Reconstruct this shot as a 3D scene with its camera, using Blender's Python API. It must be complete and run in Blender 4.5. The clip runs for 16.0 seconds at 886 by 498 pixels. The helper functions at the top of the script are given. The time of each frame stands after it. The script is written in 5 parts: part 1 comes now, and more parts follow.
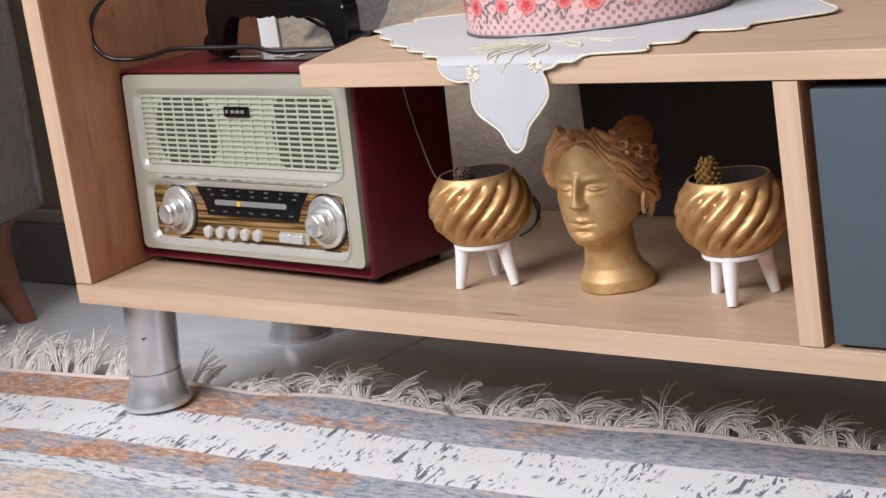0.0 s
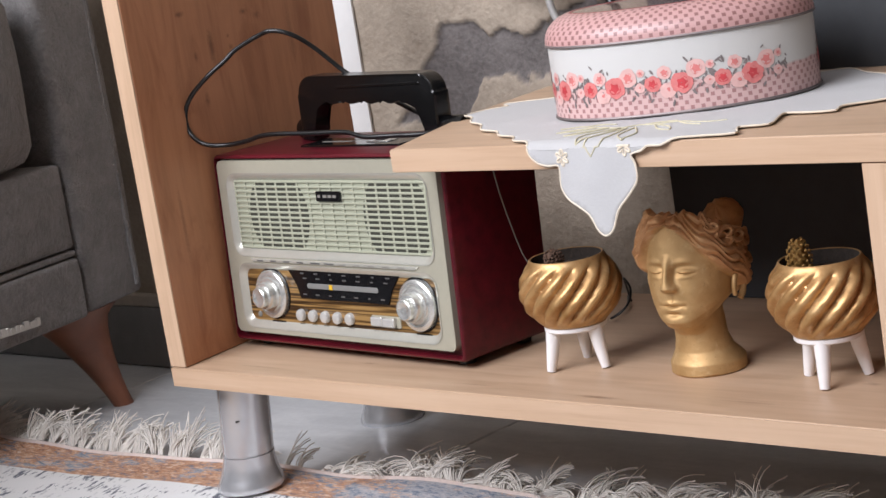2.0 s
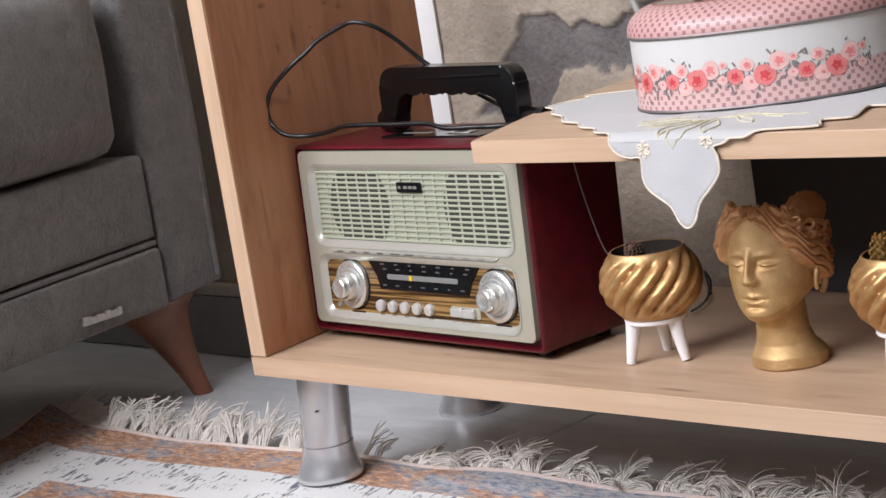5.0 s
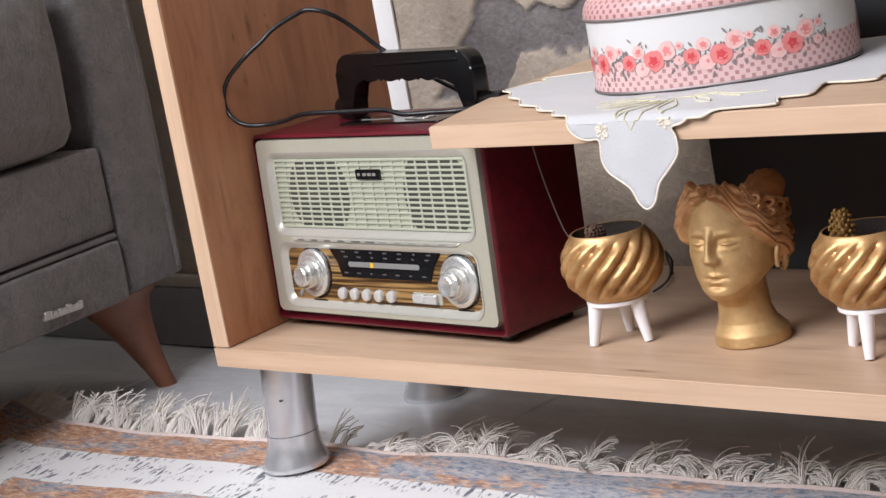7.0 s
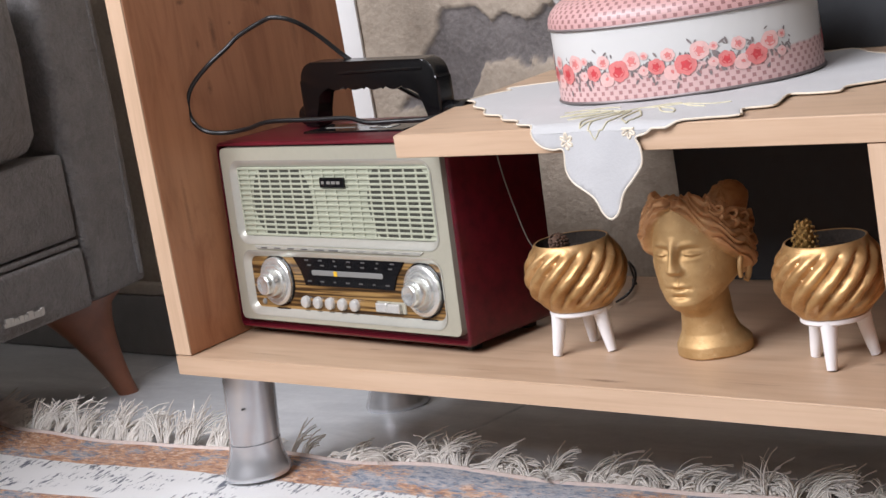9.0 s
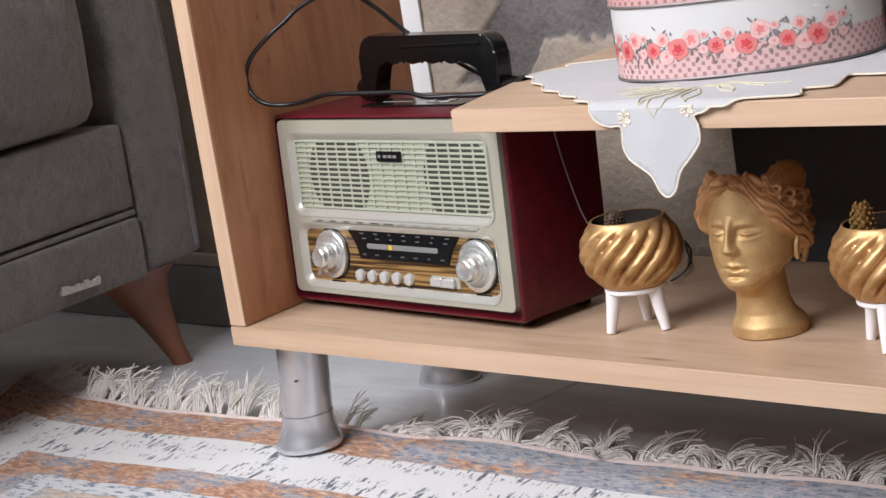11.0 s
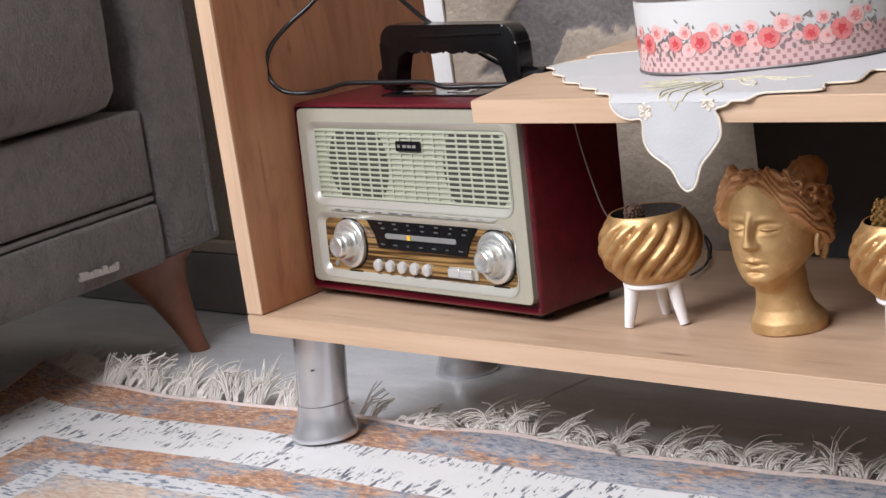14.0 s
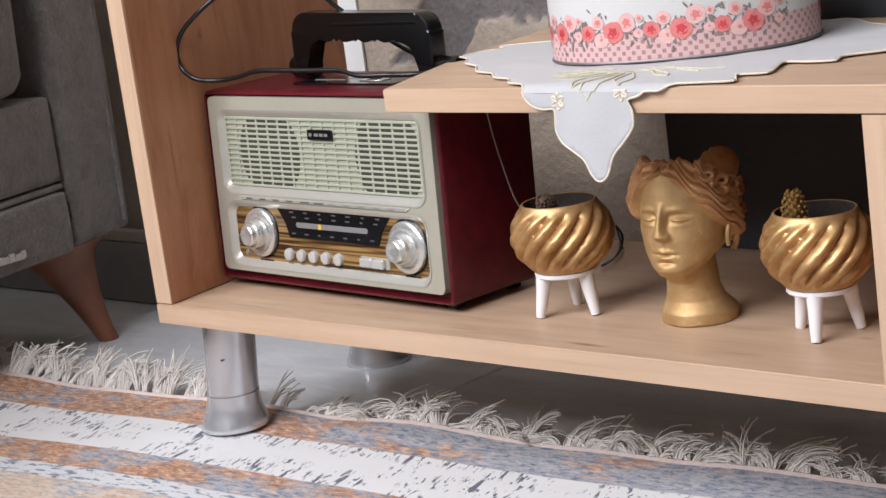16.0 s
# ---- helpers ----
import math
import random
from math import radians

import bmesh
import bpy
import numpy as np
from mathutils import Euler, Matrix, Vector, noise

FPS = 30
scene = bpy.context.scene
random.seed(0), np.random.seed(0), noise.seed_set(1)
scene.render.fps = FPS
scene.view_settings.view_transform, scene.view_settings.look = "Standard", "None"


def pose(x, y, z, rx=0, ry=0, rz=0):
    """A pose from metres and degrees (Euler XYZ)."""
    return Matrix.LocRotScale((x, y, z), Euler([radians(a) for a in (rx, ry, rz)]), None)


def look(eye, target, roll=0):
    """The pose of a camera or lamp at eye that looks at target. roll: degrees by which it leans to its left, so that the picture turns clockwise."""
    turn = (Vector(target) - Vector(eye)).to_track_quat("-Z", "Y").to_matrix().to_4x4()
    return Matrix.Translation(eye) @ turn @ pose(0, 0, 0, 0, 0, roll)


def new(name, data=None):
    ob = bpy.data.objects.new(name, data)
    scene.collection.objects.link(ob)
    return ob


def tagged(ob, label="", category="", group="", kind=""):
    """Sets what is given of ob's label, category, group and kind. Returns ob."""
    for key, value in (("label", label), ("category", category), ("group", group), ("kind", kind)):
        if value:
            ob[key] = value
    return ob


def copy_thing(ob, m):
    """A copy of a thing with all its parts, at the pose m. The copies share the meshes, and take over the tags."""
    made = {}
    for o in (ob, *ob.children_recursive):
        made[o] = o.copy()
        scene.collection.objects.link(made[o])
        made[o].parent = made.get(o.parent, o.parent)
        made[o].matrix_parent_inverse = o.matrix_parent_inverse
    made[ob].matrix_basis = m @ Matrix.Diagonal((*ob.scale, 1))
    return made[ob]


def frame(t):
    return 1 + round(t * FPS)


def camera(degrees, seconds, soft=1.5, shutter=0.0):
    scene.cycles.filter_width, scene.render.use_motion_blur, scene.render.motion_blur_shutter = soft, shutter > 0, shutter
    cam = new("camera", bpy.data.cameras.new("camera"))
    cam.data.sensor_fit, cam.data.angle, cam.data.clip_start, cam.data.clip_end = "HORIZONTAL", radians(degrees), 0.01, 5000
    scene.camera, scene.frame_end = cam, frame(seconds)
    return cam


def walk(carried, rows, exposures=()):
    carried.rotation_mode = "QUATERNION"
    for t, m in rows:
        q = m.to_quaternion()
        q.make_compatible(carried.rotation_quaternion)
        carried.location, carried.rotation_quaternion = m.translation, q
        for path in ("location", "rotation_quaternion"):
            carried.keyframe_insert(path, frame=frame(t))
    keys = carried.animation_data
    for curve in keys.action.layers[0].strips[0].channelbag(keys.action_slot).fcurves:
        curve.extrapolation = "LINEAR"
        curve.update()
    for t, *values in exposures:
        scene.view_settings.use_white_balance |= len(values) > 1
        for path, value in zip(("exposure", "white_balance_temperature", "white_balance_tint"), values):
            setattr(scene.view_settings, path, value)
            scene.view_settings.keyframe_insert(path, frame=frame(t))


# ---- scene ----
cam = camera(26.0, 16.0, soft=1.5)
# t, eye x y z, yaw, pitch, roll
ROWS = [
    (0.0, 1.3546, -1.0072, 0.5088, 42.273, -13.203, -8.440),
    (0.5, 1.3546, -1.0088, 0.5090, 43.254, -12.868, -8.784),
    (1.0, 1.3603, -1.0105, 0.5102, 44.643, -11.901, -9.114),
    (1.5, 1.3602, -1.0095, 0.5103, 44.865, -10.994, -9.170),
    (2.0, 1.3613, -1.0069, 0.5109, 44.810, -10.379, -9.187),
    (2.5, 1.3615, -1.0081, 0.5105, 45.117, -9.967, -9.171),
    (3.0, 1.3615, -1.0091, 0.5101, 45.581, -9.642, -9.080),
    (3.5, 1.3609, -1.0097, 0.5099, 46.232, -9.412, -8.743),
    (4.0, 1.3607, -1.0116, 0.5102, 47.068, -9.558, -8.659),
    (6.5, 1.3593, -1.0098, 0.5120, 46.404, -10.930, -10.285),
    (7.0, 1.3590, -1.0088, 0.5121, 46.043, -10.911, -10.401),
    (7.5, 1.3593, -1.0084, 0.5119, 45.665, -10.764, -10.331),
    (8.0, 1.3588, -1.0082, 0.5110, 45.236, -10.624, -10.172),
    (10.5, 1.3571, -1.0079, 0.5102, 44.930, -11.011, -9.377),
    (11.0, 1.3574, -1.0086, 0.5090, 46.651, -11.195, -9.114),
    (11.5, 1.3579, -1.0081, 0.5089, 48.339, -11.239, -8.941),
    (12.0, 1.3572, -1.0073, 0.5089, 49.243, -11.261, -8.815),
    (12.5, 1.3571, -1.0062, 0.5086, 49.497, -11.248, -8.731),
    (13.0, 1.3570, -1.0046, 0.5081, 49.044, -11.177, -8.624),
    (13.5, 1.3551, -1.0028, 0.5083, 48.171, -11.212, -8.548),
    (14.0, 1.3540, -1.0014, 0.5084, 47.351, -11.408, -8.469),
    (14.5, 1.3526, -1.0007, 0.5073, 46.645, -11.618, -8.307),
    (15.0, 1.3512, -0.9999, 0.5067, 46.022, -11.919, -8.084),
    (15.5, 1.3501, -0.9983, 0.5063, 45.265, -12.112, -7.936),
    (16.0, 1.3495, -0.9975, 0.5067, 44.719, -12.071, -7.701),
]


def eye_pose(x, y, z, yaw, pitch, roll):
    a, b = radians(yaw), radians(pitch)
    ahead = Vector((-math.sin(a) * math.cos(b), math.cos(a) * math.cos(b), math.sin(b)))
    return look((x, y, z), Vector((x, y, z)) + ahead, roll)


EXPOSURES = [(0.0, 0.02), (1.5, 0.03), (3.5, -0.03), (4.2, -0.02), (6.5, 0.15), (8.0, 0.10), (10.5, 0.05), (12.5, 0.10), (14.0, 0.08), (16.0, 0.04)]
walk(cam, [(r[0], eye_pose(*r[1:])) for r in ROWS], EXPOSURES)

# ---- light ----
world = bpy.data.worlds.new("daylight")
scene.world = world
world.use_nodes = True
wn = world.node_tree.nodes
sky = wn.new("ShaderNodeTexSky")
sky.sky_type, sky.sun_disc = "NISHITA", False
sky.sun_elevation, sky.sun_rotation = radians(42), radians(200)
wn["Background"].inputs["Strength"].default_value = 0.12
world.node_tree.links.new(sky.outputs[0], wn["Background"].inputs["Color"])

WIN = (-1.15, 1.25, 1.20, 2.52)  # the window's x0, x1, z0, z1 in the front wall
ROOM = (-2.2, 2.9, -2.0, 0.38, 2.75)  # x0, x1, y0, y1, height


def area(name, x, y, z, sx, sy, power, color, target):
    d = bpy.data.lights.new(name, "AREA")
    d.shape, d.size, d.size_y, d.energy, d.color = "RECTANGLE", sx, sy, power, color
    o = new(name, d)
    o.matrix_world = look((x, y, z), target)
    return o


area("window_daylight", 0.05, -1.99, 1.86, 2.3, 1.25, 119.0, (0.915, 0.922, 1.0), (0.0, 0.25, 0.0))
# ---- materials ----


def material(name, build):
    m = bpy.data.materials.new(name)
    m.use_nodes = True
    nt = m.node_tree
    p = nt.nodes["Principled BSDF"]
    build(nt, p)
    return m


def nd(nt, kind, **vals):
    n = nt.nodes.new(kind)
    for k, v in vals.items():
        if k in n.inputs:
            n.inputs[k].default_value = v
    return n


def ramp(nt, fac, stops):
    r = nt.nodes.new("ShaderNodeValToRGB")
    el = r.color_ramp.elements
    while len(el) < len(stops):
        el.new(0.5)
    for e, (pos, c) in zip(el, stops):
        e.position, e.color = pos, (*c, 1)
    nt.links.new(fac, r.inputs[0])
    return r.outputs[0]


def coords(nt, which="Object", scale=(1, 1, 1), rot=(0, 0, 0), loc=(0, 0, 0)):
    tc = nt.nodes.new("ShaderNodeTexCoord")
    mp = nt.nodes.new("ShaderNodeMapping")
    mp.inputs["Scale"].default_value, mp.inputs["Rotation"].default_value, mp.inputs["Location"].default_value = scale, rot, loc
    nt.links.new(tc.outputs[which], mp.inputs[0])
    return mp.outputs[0]


def noise_of(nt, vec, scale, detail=5.0, rough=0.55, distort=0.0):
    n = nt.nodes.new("ShaderNodeTexNoise")
    n.inputs["Scale"].default_value, n.inputs["Detail"].default_value = scale, detail
    n.inputs["Roughness"].default_value, n.inputs["Distortion"].default_value = rough, distort
    nt.links.new(vec, n.inputs["Vector"])
    return n.outputs["Fac"]


def mixc(nt, fac, a, b, mode="MIX"):
    m = nt.nodes.new("ShaderNodeMix")
    m.data_type, m.blend_type = "RGBA", mode
    for sock, v in ((m.inputs[0], fac), (m.inputs[6], a), (m.inputs[7], b)):
        if hasattr(v, "links"):
            nt.links.new(v, sock)
        elif isinstance(v, (tuple, list)):
            sock.default_value = (*v, 1)
        else:
            sock.default_value = v
    return m.outputs[2]


def mth(nt, op, a, b=0.0, c=0.0):
    m = nt.nodes.new("ShaderNodeMath")
    m.operation = op
    for sock, v in zip(m.inputs, (a, b, c)):
        if hasattr(v, "links"):
            nt.links.new(v, sock)
        else:
            sock.default_value = v
    return m.outputs[0]


def step(nt, v, lo, hi):
    m = nt.nodes.new("ShaderNodeMapRange")
    m.inputs["From Min"].default_value, m.inputs["From Max"].default_value = lo, hi
    nt.links.new(v, m.inputs["Value"])
    return m.outputs[0]


def bump(nt, p, height, strength, dist):
    b = nt.nodes.new("ShaderNodeBump")
    b.inputs["Strength"].default_value, b.inputs["Distance"].default_value = strength, dist
    nt.links.new(height, b.inputs["Height"])
    nt.links.new(b.outputs[0], p.inputs["Normal"])


def plain(name, c, rough=0.5, metal=0.0, var=0.12, scale=60.0, bumps=0.0, coat=0.0, big=6.0, which="Object", sheen=0.0):
    def build(nt, p):
        v = coords(nt, which)
        f = noise_of(nt, v, scale)
        g = noise_of(nt, v, big)
        d = tuple(x * (1 - var) for x in c)
        l = tuple(min(1, x * (1 + var)) for x in c)
        col = mixc(nt, 0.5, ramp(nt, f, [(0.3, d), (0.7, l)]), ramp(nt, g, [(0.3, d), (0.7, l)]))
        nt.links.new(col, p.inputs["Base Color"])
        r = mth(nt, "MULTIPLY_ADD", g, 0.3 * rough, rough * 0.85)
        nt.links.new(r, p.inputs["Roughness"])
        p.inputs["Metallic"].default_value = metal
        p.inputs["Coat Weight"].default_value = coat
        p.inputs["Sheen Weight"].default_value = sheen
        if bumps:
            bump(nt, p, f, 0.5, bumps)
    return material(name, build)


def wood(name, stretch, tone=1.0, knots=(), axes=(0, 1), red=0.0):
    """Oak laminate: fine streaks along one axis, broad bands and some dark knots."""
    def build(nt, p):
        v = coords(nt, "Object", stretch)
        fine = noise_of(nt, v, 95.0, 6.0, 0.62, 0.3)
        broad = noise_of(nt, v, 14.0, 4.0, 0.6, 0.6)
        t = tone
        a = ramp(nt, fine, [(0.30, (0.35 * t, 0.225 * t, 0.135 * t)), (0.5, (0.50 * t, 0.342 * t, 0.226 * t)), (0.70, (0.59 * t, 0.43 * t, 0.30 * t))])
        b = ramp(nt, broad, [(0.3, (0.45 * t, 0.297 * t, 0.190 * t)), (0.65, (0.53 * t, 0.375 * t, 0.258 * t))])
        col = mixc(nt, 0.55, a, mixc(nt, 0.5, b, (0.505 * t, 0.348 * t, 0.235 * t)))
        if knots:
            sx = nt.nodes.new("ShaderNodeSeparateXYZ")
            nt.links.new(coords(nt), sx.inputs[0])
            wob = noise_of(nt, v, 70.0, 4.0)
            ring = noise_of(nt, coords(nt), 240.0, 3.0, 0.6, 1.0)
            for a, b, ra, rb, deep in knots:
                da = mth(nt, "MULTIPLY", mth(nt, "SUBTRACT", sx.outputs[axes[0]], a), 1 / ra)
                db = mth(nt, "MULTIPLY", mth(nt, "SUBTRACT", sx.outputs[axes[1]], b), 1 / rb)
                d = mth(nt, "SQRT", mth(nt, "ADD", mth(nt, "MULTIPLY", da, da), mth(nt, "MULTIPLY", db, db)))
                d = mth(nt, "ADD", d, mth(nt, "MULTIPLY_ADD", wob, 0.9, mth(nt, "MULTIPLY", ring, 0.8)))
                col = mixc(nt, mth(nt, "MULTIPLY", step(nt, d, 1.55, 0.95), deep), col, (0.085, 0.036, 0.018))
        if red:
            smoke = noise_of(nt, coords(nt, "Object", (1, 1, 0.30)), 26.0, 5.0, 0.65, 0.8)
            col = mixc(nt, mth(nt, "MULTIPLY", step(nt, smoke, 0.50, 0.72), 0.60), col, (0.235, 0.10, 0.046))
            col = mixc(nt, mth(nt, "MULTIPLY", step(nt, smoke, 0.42, 0.30), 0.35), col, (0.60, 0.42, 0.28))
            col = mixc(nt, red, col, mixc(nt, 1.0, col, (0.90, 0.52, 0.34), "MULTIPLY"))
        nt.links.new(col, p.inputs["Base Color"])
        nt.links.new(mth(nt, "MULTIPLY_ADD", fine, 0.18, 0.38), p.inputs["Roughness"])
        bump(nt, p, fine, 0.25, 0.0006)
    return material(name, build)


M_OAK_X = wood("oak_laminate_along", (0.10, 1, 1), 1.0, ((0.479, 0.015, 0.035, 0.0045, 0.6), (0.205, 0.05, 0.02, 0.004, 0.35), (0.664, 0.087, 0.018, 0.006, 0.45), (0.725, 0.086, 0.02, 0.005, 0.4), (0.60, 0.03, 0.05, 0.003, 0.3), (0.35, 0.02, 0.04, 0.003, 0.25), (0.9, 0.05, 0.05, 0.006, 0.4), (0.10, 0.02, 0.05, 0.003, 0.3)))
M_OAK_EDGE = wood("oak_edge_band", (0.05, 1, 1), 1.08)
M_OAK_Z = wood("oak_laminate_upright", (1, 1, 0.06), 0.95, ((0.071, 0.443, 0.010, 0.004, 0.6), (0.158, 0.434, 0.009, 0.005, 0.6), (0.175, 0.428, 0.007, 0.006, 0.6), (0.107, 0.408, 0.006, 0.026, 0.6), (0.131, 0.415, 0.004, 0.004, 0.7), (0.133, 0.405, 0.006, 0.005, 0.6), (0.084, 0.403, 0.004, 0.008, 0.5), (0.089, 0.363, 0.006, 0.012, 0.5), (0.22, 0.40, 0.006, 0.05, 0.35), (0.03, 0.26, 0.004, 0.05, 0.35)), (1, 2), 0.85)
M_OAK_Z_EDGE = wood("oak_edge_band_upright", (1, 1, 0.05), 1.12)
M_BLACK_PANEL = plain("black_back_board", (0.026, 0.028, 0.031), 0.6, 0, 0.2, 80)
M_DRAWER = plain("blue_grey_lacquer", (0.062, 0.082, 0.095), 0.42, 0, 0.07, 40)
M_STEEL = plain("satin_silver_paint", (0.66, 0.67, 0.69), 0.25, 0.70, 0.06, 90)
M_FLOOR_BLACK = plain("black_plastic", (0.012, 0.012, 0.013), 0.45, 0, 0.2, 120, 0.0002)
M_GRIP = plain("black_handle_plastic", (0.0028, 0.0028, 0.0032), 0.24, 0, 0.2, 160, 0.0002)
M_CABLE = plain("black_cable", (0.005, 0.005, 0.0055), 0.32, 0, 0.2)
M_GREY_CABLE = plain("grey_cable", (0.30, 0.285, 0.27), 0.5, 0, 0.1)
M_WHITE_PAINT = plain("white_gloss_strip", (0.72, 0.71, 0.69), 0.5, 0, 0.05, 40)
M_ROOM = plain("painted_room_wall", (0.38, 0.365, 0.345), 0.8, 0, 0.06, 30, 0.001)
# assumed dark colour for the unseen right wall; keeps bounce off right-facing sides
M_BOUNCE_CUT = plain("dark_brown_bounce_cut", (0.05, 0.038, 0.03), 0.8, 0, 0.1, 30, 0.001)
M_CEIL = plain("white_ceiling_paint", (0.80, 0.79, 0.77), 0.85, 0, 0.03, 30)
M_BASEBOARD = plain("dark_stone_tile", (0.22, 0.21, 0.20), 0.5, 0, 0.2, 30, 0.0004)
M_LEDGE = plain("bare_mortar", (0.46, 0.40, 0.33), 0.9, 0, 0.2, 120, 0.002)
M_WHITE_LEG = plain("white_lacquered_wood", (0.80, 0.78, 0.77), 0.38, 0, 0.05, 60)
M_SOIL = plain("dark_dry_soil", (0.035, 0.026, 0.02), 0.95, 0, 0.5, 300, 0.004)
M_SOFA_WOOD = plain("brown_stained_wood", (0.21, 0.080, 0.042), 0.38, 0, 0.25, 50)
M_CHROME = plain("worn_chrome", (0.62, 0.60, 0.57), 0.3, 0.9, 0.15, 300)
M_DARK = plain("dark_void", (0.008, 0.008, 0.008), 0.9, 0, 0.1)


def fabric():
    def build(nt, p):
        v = coords(nt)
        blot = noise_of(nt, v, 13.0, 7.0, 0.7, 0.8)
        nap = noise_of(nt, coords(nt, "Object", (1, 1, 1.6)), 230.0, 4.0, 0.75)
        mid = noise_of(nt, v, 55.0, 5.0, 0.7, 0.4)
        col = mixc(nt, 0.5, ramp(nt, blot, [(0.38, (0.078, 0.071, 0.068)), (0.62, (0.205, 0.190, 0.181))]), ramp(nt, mid, [(0.36, (0.058, 0.053, 0.050)), (0.65, (0.235, 0.217, 0.205))]))
        col = mixc(nt, 0.40, col, ramp(nt, nap, [(0.34, (0.060, 0.054, 0.050)), (0.68, (0.220, 0.202, 0.192))]))
        nt.links.new(col, p.inputs["Base Color"])
        p.inputs["Roughness"].default_value = 0.85
        p.inputs["Sheen Weight"].default_value = 0.35
        p.inputs["Sheen Roughness"].default_value = 0.5
        bump(nt, p, mth(nt, "ADD", nap, mth(nt, "MULTIPLY", mid, 1.5)), 1.0, 0.0036)
    return material("grey_suede_upholstery", build)


def floor_tile():
    def build(nt, p):
        v = coords(nt)
        a = noise_of(nt, coords(nt, "Object", (0.5, 2.0, 1), rot=(0, 0, 0.5)), 14.0, 6.0, 0.6, 0.8)
        b = noise_of(nt, v, 120.0, 3.0)
        col = mixc(nt, 0.3, ramp(nt, a, [(0.32, (0.47, 0.49, 0.515)), (0.66, (0.68, 0.70, 0.72))]), ramp(nt, b, [(0.3, (0.49, 0.505, 0.52)), (0.7, (0.65, 0.665, 0.68))]))
        nt.links.new(col, p.inputs["Base Color"])
        nt.links.new(mth(nt, "MULTIPLY_ADD", a, 0.2, 0.32), p.inputs["Roughness"])
        bump(nt, p, b, 0.15, 0.0005)
    return material("grey_porcelain_tile", build)


def wall_plaster():
    """Cream rough paint where it still holds, grey cement where it has come off (attribute peel)."""
    def build(nt, p):
        v = coords(nt)
        at = nt.nodes.new("ShaderNodeAttribute")
        at.attribute_name = "peel"
        grain = noise_of(nt, v, 190.0, 6.0, 0.7)
        blot = noise_of(nt, v, 18.0, 5.0, 0.6)
        cream = mixc(nt, 0.5, ramp(nt, blot, [(0.3, (0.33, 0.268, 0.207)), (0.7, (0.44, 0.37, 0.292))]), ramp(nt, grain, [(0.3, (0.29, 0.236, 0.182)), (0.7, (0.47, 0.397, 0.318))]))
        cement = mixc(nt, 0.5, ramp(nt, blot, [(0.35, (0.095, 0.082, 0.078)), (0.65, (0.20, 0.178, 0.168))]), ramp(nt, grain, [(0.3, (0.085, 0.075, 0.072)), (0.72, (0.25, 0.225, 0.215))]))
        nt.links.new(mixc(nt, at.outputs["Fac"], cream, cement), p.inputs["Base Color"])
        p.inputs["Roughness"].default_value = 0.9
        bump(nt, p, mth(nt, "ADD", grain, noise_of(nt, v, 60.0, 4.0)), 0.7, 0.0035)
    return material("peeling_plaster", build)


